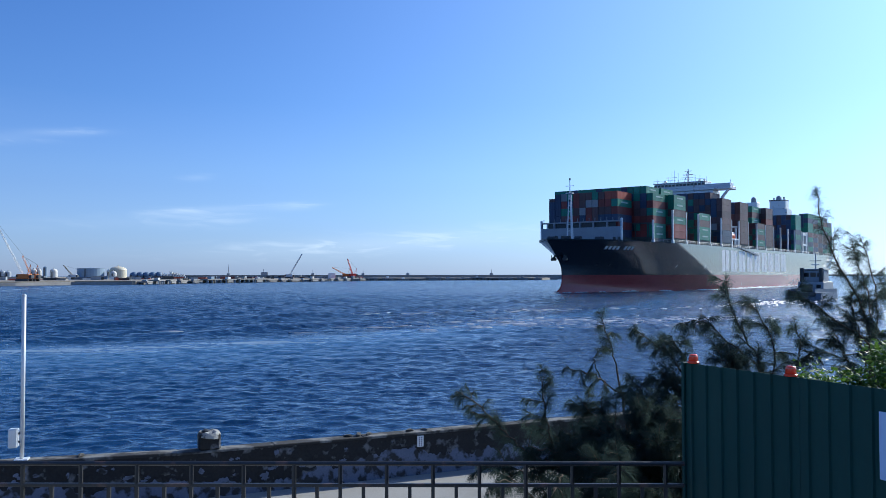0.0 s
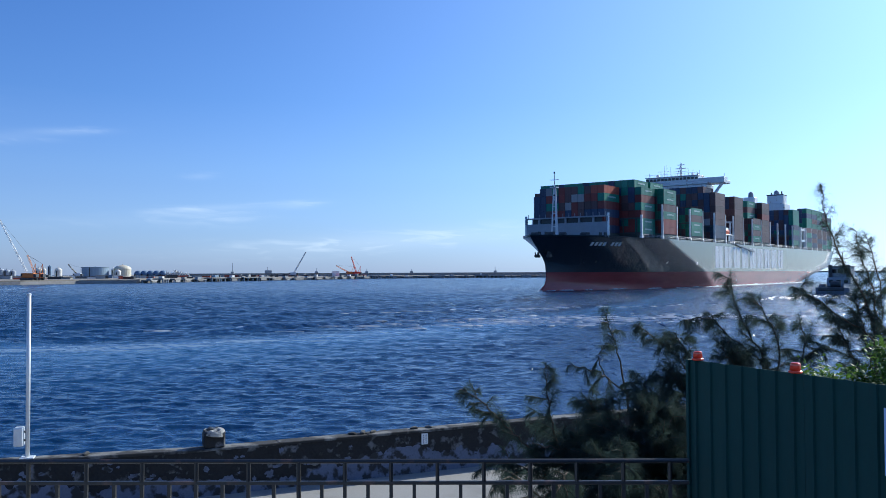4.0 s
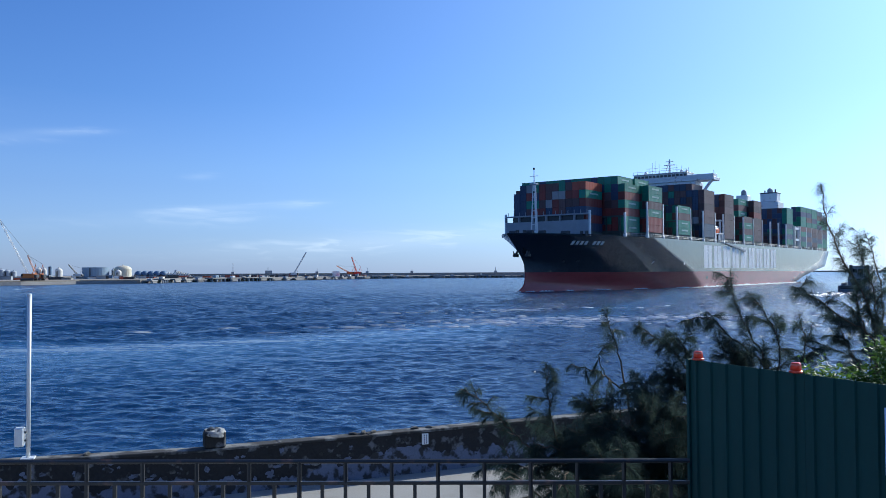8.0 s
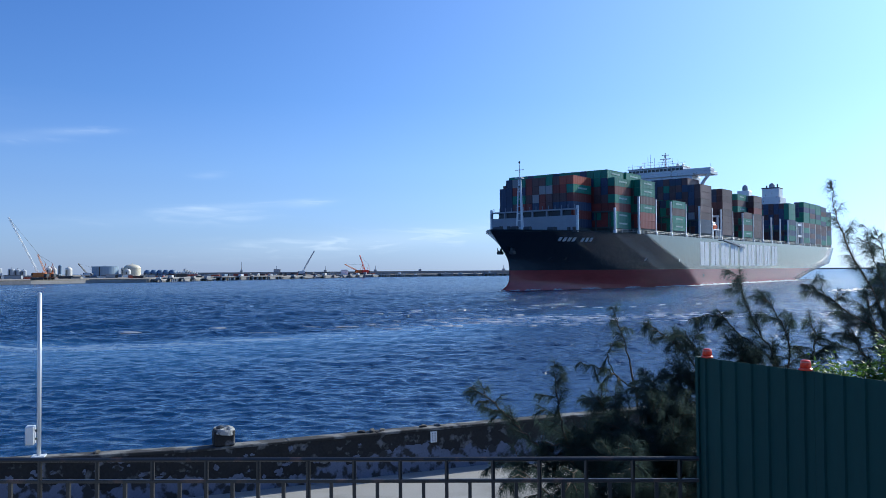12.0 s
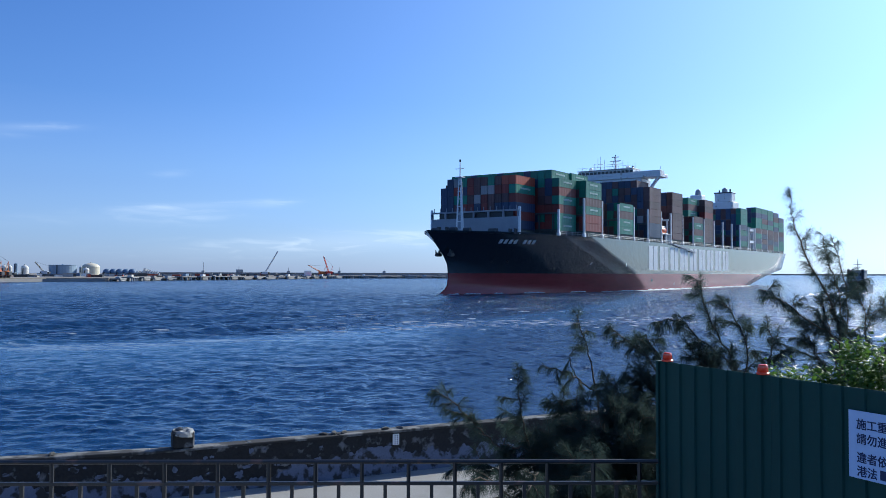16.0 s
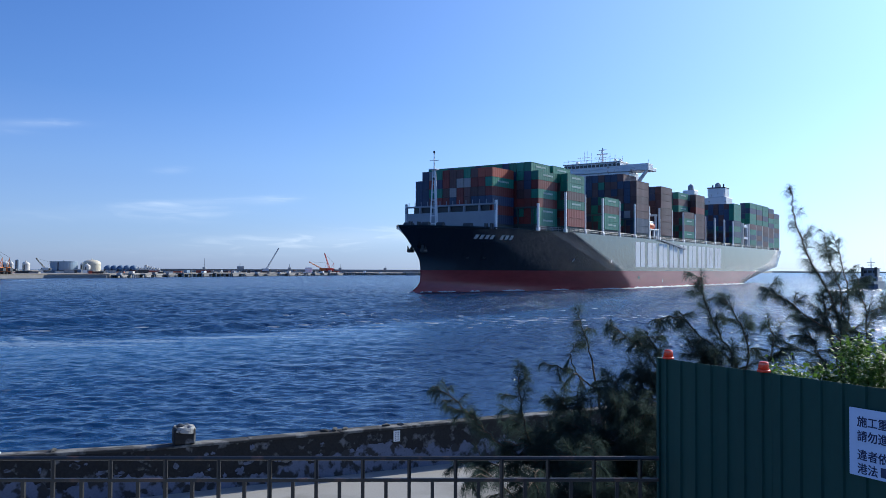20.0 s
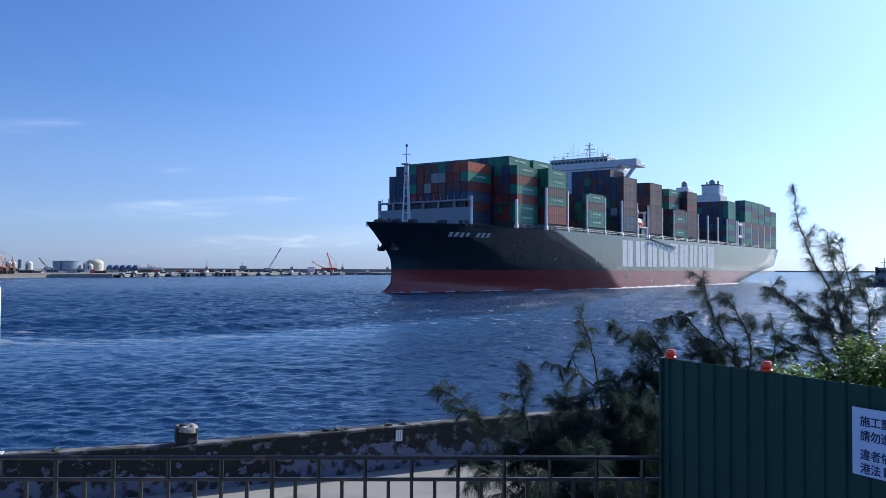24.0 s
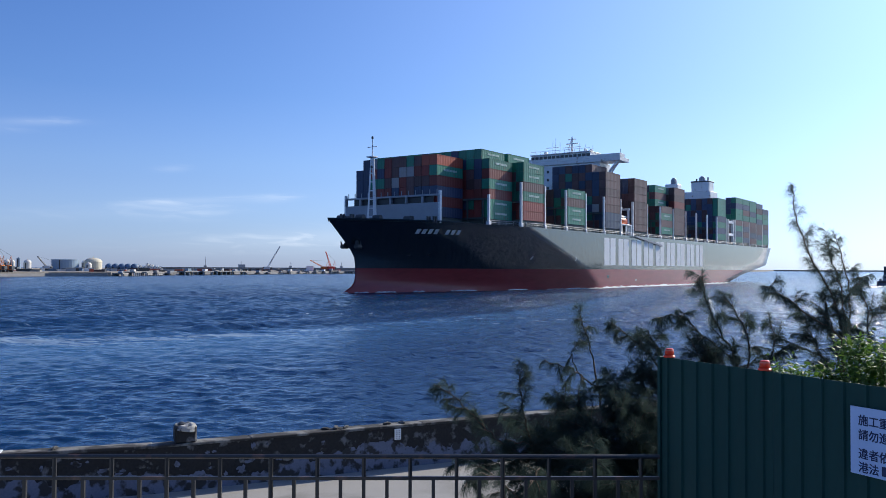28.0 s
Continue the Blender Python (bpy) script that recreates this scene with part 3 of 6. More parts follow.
def build_wall_things():
    # mooring post
    p, turn = on_wall(-16.0, 0.13)
    post = tagged(empty("mooring_post", pose(p.x, p.y, WALL_TOP, 0, 0, turn)), "squat concrete mooring post with a flaking pale top", "mooring post")
    bm = box(B(), -0.19, 0.19, -0.14, 0.14, -0.01, 0.29, 0.03)
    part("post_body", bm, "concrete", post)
    bm = B()
    revolve(bm, [(0.19, 0.20), (0.205, 0.215), (0.207, 0.275), (0.19, 0.305), (0.10, 0.315)], 24)
    for v in bm.verts:
        v.co.z += 0.05 * noise.noise(v.co * 13)
        v.co.xy *= 1 + 0.05 * noise.noise(v.co * 11)
    part("cap", bm, "flaking", post, "flaking pale cap")
    bm = B()
    revolve(bm, [(0.07, 0.30), (0.075, 0.335), (0.03, 0.36)], 10, (-0.06, 0, 0))
    part("knob", bm, "steel_dark", post)
    # small plate on the wall's face
    p, turn = on_wall(-2.07, -0.02)
    plate = tagged(empty("wall_plate", pose(p.x, p.y, WALL_TOP - 0.19, 0, 0, turn)), "small white marker plate fixed to the sea wall", "sign")
    part("plate", box(B(), -0.070, 0.070, -0.012, 0.012, -0.105, 0.115, 0.004), "white", plate)
    for x in (-0.024, 0.024):
        for k in range(5):
            part("printed_line", box(B(), x - 0.008, x + 0.008, -0.0155, -0.0125, -0.085 + 0.038 * k, -0.061 + 0.038 * k), "ink", plate)
    # white pole with a box
    p, turn = on_wall(-27.21, 0.13)
    pole = tagged(empty("white_pole", pose(p.x, p.y, WALL_TOP, 0, 0, turn)), "thin white steel pole with a grey box, on the sea wall", "pole")
    h = 6.436 - p.length * math.tan(radians(1.28)) - WALL_TOP
    smooth(part("shaft", tube(B(), (0, 0, 0), (0, 0, h), 0.034, n=14), "galvanised", pole))
    part("base_plate", box(B(), -0.11, 0.11, -0.11, 0.11, 0, 0.025, 0.004), "galvanised", pole)
    part("cap", revolve(B(), [(0.037, h), (0.040, h + 0.015), (0.02, h + 0.035)], 12), "galvanised", pole)
    bx = part("junction_box", box(B(), -0.21, -0.06, -0.08, 0.08, 0.22, 0.54, 0.012), "galvanised", pole, "pale grey box")
    part("box_door", box(B(), -0.20, -0.07, -0.092, -0.081, 0.24, 0.52, 0.004), "galvanised", bx)
    part("bracket", box(B(), -0.07, 0.0, -0.02, 0.02, 0.30, 0.33), "steel_dark", pole)
    part("bracket", box(B(), -0.07, 0.0, -0.02, 0.02, 0.44, 0.47), "steel_dark", pole)
    # rubble on the coping
    rng = random.Random(9)
    for az, s in ((-6.1, 0.055), (-5.4, 0.045), (-2.6, 0.045), (-1.6, 0.04), (-6.8, 0.04), (-23.9, 0.05)):
        p, turn = on_wall(az, 0.14)
        bm = B()
        bmesh.ops.create_icosphere(bm, subdivisions=2, radius=1)
        for v in bm.verts:
            v.co *= 1 + 0.35 * noise.noise(v.co * 1.7 + Vector((az, 0, 0)))
            v.co = Vector((v.co.x * s * 2.2, v.co.y * s, max(v.co.z, -0.4) * s * 0.9))
        ob = part("stone", bm, "coping")
        ob.matrix_basis = pose(p.x, p.y, WALL_TOP + 0.3 * s, 0, 0, rng.uniform(0, 180))
        tagged(ob, "loose worn stone lying on the sea wall", "stone", "stones on the wall")


build_wall_things()

# ---- the railing on the terrace's edge ----
RAIL_Y, RAIL_TOP = 5.40, 5.238


def build_railing():
    r = tagged(empty("railing", pose(0, RAIL_Y, 3.9)), "rusty dark steel railing along the terrace edge", "railing")
    x0, x1 = -14.0, 1.50
    top, mid = RAIL_TOP - 3.9, 5.092 - 3.9
    part("top_rail", tube(B(), (x0, 0, top - 0.015), (x1, 0, top - 0.015), 0.015, n=8), "rust_rail", r, "rust-spotted top rail")
    part("middle_rail", box(B(), x0, x1, -0.013, 0.013, mid - 0.018, mid + 0.004, 0.003), "rust_rail", r)
    part("bottom_rail", box(B(), x0, x1, -0.015, 0.015, 0.12, 0.15, 0.003), "rust_rail", r)
    upper = tube(B(), (0, 0, mid), (0, 0, top - 0.02), 0.0142, n=6)
    me_up = bpy.data.meshes.new("upper_post")
    upper.to_mesh(me_up)
    me_up.materials.append(M["rust_rail"])
    lower = box(B(), -0.011, 0.011, -0.011, 0.011, 0.13, mid - 0.01)
    me_lo = bpy.data.meshes.new("baluster")
    lower.to_mesh(me_lo)
    me_lo.materials.append(M["rust_rail"])
    stand = tube(B(), (0, 0, 0), (0, 0, top - 0.02), 0.0150, n=8)
    me_st = bpy.data.meshes.new("post")
    stand.to_mesh(me_st)
    me_st.materials.append(M["rust_rail"])
    for i in range(-8, 68):
        x = 0.433 - 0.128 * i - 0.00158 * i * i if i > 10 else -1.005 + 0.149 * (10 - i)      # set wider apart towards the older end
        if not x0 < x < x1:
            continue
        place("baluster", me_lo, r, m=pose(x, 0, 0))
        if i % 2 == 0:
            place("upper_post", me_up, r, m=pose(x, 0, 0))
        if i % 10 == 0:
            place("post", me_st, r, m=pose(x, 0, 0))


build_railing()

# ---- the hoarding with its beacons and notice ----
F0, F_DIR, F_TOP = Vector((1.572, 5.613)), Vector((0.446, -0.895)), 5.848


def build_hoarding():
    turn = math.degrees(math.atan2(F_DIR.y, F_DIR.x))
    h = tagged(empty("hoarding", pose(F0.x, F0.y, 3.9, 0, 0, turn)), "dark green ribbed steel hoarding round a building site", "fence")
    top = F_TOP - 3.9
    pitch, width = 0.1325, 0.9275
    for k in range(7):
        # one panel: flat pans with raised ribs, seen from its outer side (local -y)
        verts, faces = [], []
        prof = []
        for i in range(7):
            o = k * width + i * pitch
            if k and not i:
                prof.append((o - 0.008, 0.004))
            prof += [(o + 0.002, 0.0), (o + 0.046, 0.0), (o + 0.052, -0.014), (o + 0.069, -0.014), (o + 0.075, 0.0), (o + 0.1315, 0.0)]
        for x, y in prof:
            verts += [(x, y, 0.03), (x, y, top)]
        n = len(prof)
        for x, y in prof:
            verts += [(x, y + 0.0025, 0.03), (x, y + 0.0025, top)]
        for i in range(n - 1):
            faces.append((2 * i, 2 * i + 2, 2 * i + 3, 2 * i + 1))
            faces.append((2 * n + 2 * i, 2 * n + 2 * i + 1, 2 * n + 2 * i + 3, 2 * n + 2 * i + 2))
            faces.append((2 * i + 1, 2 * i + 3, 2 * n + 2 * i + 3, 2 * n + 2 * i + 1))
        place("panel", mesh_of("panel", verts, faces, "hoarding"), h)
    for z in (0.35, top * 0.55, top - 0.22):
        part("back_rail", box(B(), 0.0, 6.4, 0.006, 0.05, z - 0.025, z + 0.025, 0.004), "rust_rail", h)
    for k in range(5):
        part("post", box(B(), 1.5 * k + 0.01 - 0.03 * (k == 4), 1.5 * k + 0.06 - 0.03 * (k == 4), 0.052, 0.10, 0.0, top - 0.05, 0.004), "rust_rail", h)
    part("corner_trim", box(B(), -0.02, 0.004, -0.018, 0.05, 0.0, top + 0.002, 0.003), "hoarding", h)
    return turn


HOARD_TURN = build_hoarding()


def along_fence(az):
    d = Vector((math.sin(radians(az)), math.cos(radians(az))))
    den = d.x * F_DIR.y - d.y * F_DIR.x
    r = (F0.x * F_DIR.y - F0.y * F_DIR.x) / den
    return d * r


def build_beacons():
    first = None
    for az in (16.17, 22.07):
        p = along_fence(az)
        m = pose(p.x, p.y, F_TOP, 0, 0, HOARD_TURN)
        if first:
            copy_thing(first, m)
            continue
        first = tagged(empty("warning_beacon", m), "small red plastic warning beacon on the hoarding", "warning light", "beacons on the hoarding")
        part("clamp", box(B(), -0.016, 0.016, 0.004, 0.022, -0.05, 0.006, 0.003), "steel_dark", first)
        part("base", revolve(B(), [(0.034, 0.002), (0.038, 0.005), (0.038, 0.013), (0.033, 0.017)], 16), "lamp_red", first)
        smooth(part("lens", revolve(B(), [(0.031, 0.017), (0.0285, 0.046), (0.0265, 0.056), (0.022, 0.061), (0.006, 0.062)], 16), "lamp_red", first, "translucent red dome"))
        part("band", revolve(B(), [(0.0290, 0.046), (0.0288, 0.050), (0.0274, 0.054)], 16), "lamp_white", first, "pale band")


build_beacons()


def build_notice():
    p = along_fence(27.12)
    m = pose(p.x, p.y, 5.734, 0, 0, HOARD_TURN)
    n = tagged(empty("notice", m), "pale blue paper notice in dark characters taped to the hoarding", "notice")
    w, h = 0.48, 0.345
    bm = B()
    box(bm, 0, w, -0.021, -0.0175, -h, 0)
    part("sheet", bm, "paper", n)
    lines = ("\u65bd\u5de5\u91cd\u5730", "\u8acb\u52ff\u9032\u5165", "\u9055\u8005\u4f9d", "\u6e2f\u6cd5")
    for i, text in enumerate(lines):
        c = bpy.data.curves.new("line_of_text", "FONT")
        c.body = text
        c.size = 0.058
        tmp = new("line_of_text", c)
        me = bpy.data.meshes.new_from_object(tmp.evaluated_get(bpy.context.evaluated_depsgraph_get()))
        bpy.data.objects.remove(tmp)
        thick = bmesh.new()      # a heavy printed face: the outline struck several times over
        for sx, sz, sy in ((-1, -1, 0), (1, -1, 1), (-1, 1, 2), (1, 1, 3)):
            thick.from_mesh(me)
            thick.verts.ensure_lookup_table()
            n_old = len(thick.verts) - len(me.vertices)
            for v in thick.verts[n_old:]:
                v.co += Vector((0.0011 * sx, 0.0011 * sz, 0.0002 * sy))
        thick.to_mesh(me)
        thick.free()
        me.materials.clear()
        me.materials.append(M["ink"])
        z = (-0.088, -0.162, -0.258, -0.328)[i]
        place("line_of_text", me, n, m=pose(0.045, -0.0222, z, 90))
    for z in (-0.258, -0.328):
        part("printed_line", box(B(), 0.235 if z > -0.3 else 0.175, 0.42, -0.0225, -0.0212, z, z + 0.048), "ink", n)


build_notice()

# ---- trees ----


def limb(bm, pts, r0, r1, n=6):
    """A tapered, jointed limb through the points."""
    rings = []
    pts = [Vector(p) for p in pts]
    for i, p in enumerate(pts):
        d = (pts[min(i + 1, len(pts) - 1)] - pts[max(i - 1, 0)]).normalized()
        q = d.to_track_quat("Z", "Y").to_matrix()
        r = r0 + (r1 - r0) * i / (len(pts) - 1)
        rings.append([bm.verts.new(p + q @ Vector((r * math.cos(2 * math.pi * k / n), r * math.sin(2 * math.pi * k / n), 0))) for k in range(n)])
    for lo, hi in zip(rings, rings[1:]):
        for k in range(n):
            bm.faces.new((lo[k], lo[(k + 1) % n], hi[(k + 1) % n], hi[k]))
    bm.faces.new(rings[-1])
    bm.faces.new(rings[0][::-1])


def curve_through(pts, k=6):
    """More points, smoothly, between the given ones."""
    pts = [Vector(p) for p in pts]
    out = []
    for i in range(len(pts) - 1):
        p0, p1, p2, p3 = pts[max(i - 1, 0)], pts[i], pts[i + 1], pts[min(i + 2, len(pts) - 1)]
        for j in range(k):
            t = j / k
            out.append(0.5 * (2 * p1 + (p2 - p0) * t + (2 * p0 - 5 * p1 + 4 * p2 - p3) * t * t + (3 * p1 - p0 - 3 * p2 + p3) * t ** 3))
    out.append(pts[-1])
    return out


class Needles:
    """Collects thin, drooping needles as slender blades."""

    def __init__(self, seed):
        self.v, self.f, self.rng = [], [], random.Random(seed)

    def one(self, p, d, length, w):
        r = self.rng
        side = d.cross(Vector((r.uniform(-1, 1), r.uniform(-1, 1), r.uniform(-1, 1))))
        side = side.normalized() * w if side.length > 1e-4 else Vector((w, 0, 0))
        mid = p + d * length * 0.5
        tip = mid + (d + Vector((0, 0, -1.25))).normalized() * length * 0.5
        k = len(self.v)
        self.v += [p - side, p + side, mid + side * 0.8, mid - side * 0.8, tip]
        self.f += [(k, k + 1, k + 2, k + 3), (k + 3, k + 2, k + 4)]

    def shoot(self, line, per_metre, length, start=0.1, w=0.0009):
        """Needles all along a shoot, swept towards its tip, longest below the middle."""
        r = self.rng
        total = sum((q - p).length for p, q in zip(line, line[1:]))
        run = 0.0
        for p, q in zip(line, line[1:]):
            seg = (q - p).length
            axis = (q - p).normalized()
            side = axis.cross(Vector((0.31, 0.2, 0.93))).normalized()
            up = axis.cross(side)
            whorl = max(1, round(seg * per_metre / 6))
            for j in range(whorl):
                t = (j + r.random()) / whorl
                f = (run + seg * t) / total
                if f < start or r.random() < 0.12:
                    continue
                c = p.lerp(q, t)
                base = r.uniform(0, 6.28)
                fan = r.uniform(0.20, 0.75)
                for k in range(9):
                    a = base + r.gauss(0, 1.1)
                    d = (axis * r.uniform(0.5, 1.1) + (side * math.cos(a) + up * math.sin(a)) * fan + Vector((0, 0, -0.55))).normalized()
                    self.one(c, d, length * r.uniform(0.6, 1.35) * (1.0 - 0.45 * f), w)
            run += seg


def casuarina(name, label, base, trunk, branches, seed, density=1.0):
    """A she-oak: trunk and limbs along given courses, with side shoots and drooping needles on them."""
    tree = tagged(empty(name, pose(*base)), label, "tree", "she-oaks behind the hoarding")
    o = Vector(base)
    rng = random.Random(seed)
    bm = B()
    limb(bm, [p - o for p in curve_through(trunk, 5)], 0.055, 0.020, 8)
    part("trunk", bm, "bark", tree)
    nd = Needles(seed)
    for pts, r0, bushy, *bare in branches:
        clear = bare[0] if bare else 0.22      # share of the limb without side shoots
        line = [p - o + Vector((rng.gauss(0, 0.008), rng.gauss(0, 0.008), rng.gauss(0, 0.008))) for p in curve_through(pts, 6)]
        bm = B()
        limb(bm, line, r0, 0.003, 6)
        nd.shoot(line, 620 * density, 0.185, max(0.30, clear))
        n = len(line)
        # side shoots, closer and longer where the limb is bushy
        i = n * clear
        while i < n - 2:
            p = line[int(i)]
            f = i / n
            axis = (line[int(i) + 1] - p).normalized()
            d = (axis * rng.uniform(0.5, 1.0) + Vector((rng.gauss(0, 0.75), rng.gauss(0, 0.6), rng.gauss(0.10, 0.45)))).normalized()
            ln = (0.13 + 0.42 * bushy * (1 - f)) * rng.uniform(0.6, 1.2)
            q = p + d * ln * 0.5
            e = q + (d + Vector((rng.gauss(0, 0.15), rng.gauss(0, 0.15), rng.uniform(-0.35, 0.25)))).normalized() * ln * 0.5
            twig = curve_through([p, q, e], 4)
            limb(bm, twig, 0.0045, 0.0015, 4)
            nd.shoot(twig, 640 * density, 0.170, 0.08)
            for _ in range(int(rng.uniform(0.6, 3.2) * bushy + 0.5)):
                s0 = twig[rng.randrange(2, 6)]
                d2 = (d * 0.6 + Vector((rng.gauss(0, 0.6), rng.gauss(0, 0.6), rng.gauss(-0.1, 0.5)))).normalized()
                sub = [s0, s0 + d2 * ln * 0.25, s0 + d2 * ln * 0.45 + Vector((0, 0, -0.02))]
                limb(bm, sub, 0.0025, 0.0012, 3)
                nd.shoot(sub, 640 * density, 0.150, 0.0)
            i += rng.uniform(0.7, 1.7) / (0.40 + 1.15 * bushy)
        part("limb", bm, "bark", tree)
    me = bpy.data.meshes.new("crown")
    me.from_pydata(nd.v, [], nd.f)
    me.materials.append(M["needles"])
    place("crown", me, tree, "dark green drooping needles")
    return tree


def build_trees():
    casuarina("she_oak", "dark feathery she-oak with drooping needles above the road", (1.9, 8.0, 2.4),
              [(1.9, 8.0, 2.38), (1.85, 8.0, 3.4), (1.75, 8.05, 4.4), (1.7, 8.1, 5.1)],
              [([(1.80, 8.0, 4.0), (1.06, 7.6, 4.65), (0.75, 7.6, 4.80), (0.49, 7.6, 5.01), (0.28, 7.5, 5.24), (0.05, 7.4, 5.40)], 0.016, 0.45),
               ([(1.55, 8.0, 4.2), (1.01, 7.8, 4.76), (0.89, 7.7, 5.09), (0.85, 7.7, 5.35), (0.84, 7.7, 5.61)], 0.015, 0.42),
               ([(1.72, 8.1, 4.9), (1.70, 8.2, 5.12), (1.62, 8.2, 5.56), (1.56, 8.2, 5.78), (1.45, 8.2, 6.09)], 0.014, 0.42, 0.66),
               ([(1.75, 8.0, 5.0), (1.71, 8.0, 5.20), (1.49, 8.0, 5.39), (1.31, 7.9, 5.51), (1.06, 7.8, 5.57)], 0.012, 0.14, 0.55),
               ([(1.49, 8.0, 5.36), (1.39, 8.0, 5.58), (1.43, 8.0, 5.74)], 0.007, 0.1, 0.6),
               ([(1.75, 8.0, 4.6), (1.55, 7.9, 5.0), (1.32, 7.8, 5.12), (1.25, 7.8, 5.25)], 0.014, 0.7),
               ([(1.80, 8.0, 4.6), (1.85, 7.9, 5.1), (1.82, 7.9, 5.30), (1.75, 7.9, 5.42)], 0.014, 0.8),
               ([(1.80, 8.0, 4.1), (1.45, 7.7, 4.5), (1.20, 7.6, 4.75), (1.0, 7.5, 4.7)], 0.014, 1.0),
               ([(1.80, 8.0, 3.9), (1.40, 7.6, 4.3), (1.05, 7.4, 4.55), (0.7, 7.3, 4.45)], 0.014, 1.0),
               ([(1.85, 8.0, 4.0), (1.9, 7.6, 4.5), (1.75, 7.3, 4.8), (1.6, 7.2, 4.9)], 0.014, 1.1),
               ([(1.6, 7.9, 4.2), (1.2, 7.7, 4.7), (0.95, 7.6, 4.85), (0.75, 7.6, 4.85)], 0.012, 0.7),
               ([(1.5, 7.9, 3.9), (1.1, 7.0, 4.5), (0.85, 6.2, 4.95), (0.7, 5.75, 4.95)], 0.012, 0.5),
               ([(1.5, 7.9, 3.8), (0.9, 7.0, 4.4), (0.45, 6.3, 4.9), (0.25, 5.85, 4.92)], 0.010, 0.4),
               ([(1.6, 7.9, 4.0), (1.4, 7.0, 4.6), (1.25, 6.2, 5.0), (1.15, 5.8, 5.05)], 0.012, 0.6),
               ([(1.8, 8.0, 3.6), (1.6, 7.4, 4.2), (1.45, 7.0, 4.5), (1.2, 6.8, 4.6)], 0.012, 1.1),
               ([(1.8, 8.0, 3.5), (1.75, 7.3, 4.0), (1.65, 6.9, 4.35), (1.5, 6.7, 4.5)], 0.012, 1.1),
               ([(1.8, 8.0, 3.5), (1.3, 7.3, 4.0), (1.05, 6.9, 4.3), (0.9, 6.7, 4.45)], 0.012, 1.0),
               ([(1.8, 8.0, 3.4), (1.9, 7.4, 4.1), (1.85, 7.0, 4.5), (1.8, 6.8, 4.75)], 0.012, 1.1),
               ([(1.7, 8.0, 4.3), (1.3, 7.9, 4.75), (1.1, 7.8, 4.85), (0.95, 7.75, 4.95)], 0.012, 0.8),
               ([(1.7, 8.0, 4.0), (1.0, 7.7, 4.5), (0.6, 7.5, 4.7), (0.3, 7.4, 4.75)], 0.012, 0.7),
               ([(1.75, 8.0, 4.5), (1.6, 7.6, 4.8), (1.45, 7.4, 5.0), (1.2, 7.3, 5.1)], 0.012, 1.2),
               ([(1.75, 8.0, 4.4), (1.75, 7.6, 4.8), (1.7, 7.4, 5.1), (1.6, 7.3, 5.3)], 0.012, 1.2),
               ([(1.75, 8.0, 4.3), (1.9, 7.6, 4.7), (1.95, 7.4, 5.0), (1.9, 7.3, 5.2)], 0.012, 1.2),
               ([(1.75, 8.0, 4.2), (1.5, 7.6, 4.6), (1.3, 7.4, 4.8), (1.1, 7.3, 4.85)], 0.012, 1.2),
               ([(1.75, 8.0, 4.2), (1.65, 7.5, 4.6), (1.55, 7.3, 4.85), (1.4, 7.2, 4.95)], 0.012, 1.2),
               ([(1.8, 8.0, 3.3), (1.7, 7.2, 3.9), (1.5, 6.7, 4.3), (1.25, 6.4, 4.5)], 0.012, 1.2),
               ([(1.8, 8.0, 3.3), (1.8, 7.2, 4.1), (1.7, 6.7, 4.55), (1.5, 6.4, 4.85)], 0.012, 1.2),
               ([(1.8, 8.0, 3.2), (1.4, 7.2, 3.8), (1.2, 6.8, 4.2), (0.95, 6.6, 4.4)], 0.012, 1.2),
               ([(1.8, 8.0, 3.2), (1.9, 7.3, 3.8), (1.8, 6.9, 4.2), (1.65, 6.6, 4.4)], 0.012, 1.2),
               ([(1.8, 8.0, 3.6), (1.5, 7.4, 4.3), (1.4, 7.0, 4.7), (1.2, 6.8, 4.95)], 0.012, 1.2),
               ([(1.8, 8.0, 3.6), (1.9, 7.5, 4.4), (1.85, 7.2, 4.8), (1.7, 7.0, 5.1)], 0.012, 1.2)], 11, 1.1)
    casuarina("she_oak", "dark feathery she-oak with drooping needles behind the hoarding", (2.5, 8.2, 2.4),
              [(2.5, 8.2, 2.38), (2.5, 8.2, 3.6), (2.55, 8.25, 4.6), (2.5, 8.2, 5.2)],
              [([(2.45, 8.2, 5.0), (2.37, 8.2, 5.23), (2.18, 8.1, 5.57), (1.95, 8.1, 5.79), (1.74, 8.0, 5.91)], 0.014, 0.35, 0.45),
               ([(2.45, 8.2, 5.1), (2.43, 8.2, 5.29), (2.26, 8.2, 5.67), (2.15, 8.2, 5.84)], 0.012, 0.7),
               ([(2.50, 8.2, 4.7), (2.30, 8.0, 5.1), (2.15, 7.9, 5.35), (2.05, 7.9, 5.5)], 0.014, 1.0),
               ([(2.50, 8.2, 4.4), (2.25, 7.8, 4.7), (2.0, 7.6, 4.95), (1.85, 7.5, 5.1)], 0.014, 1.1),
               ([(2.50, 8.2, 4.2), (2.2, 7.7, 4.4), (1.9, 7.4, 4.6), (1.6, 7.2, 4.6)], 0.014, 1.1),
               ([(2.55, 8.2, 5.0), (2.7, 8.2, 5.3), (2.75, 8.2, 5.55), (2.7, 8.2, 5.7)], 0.012, 0.7)], 12, 1.15)
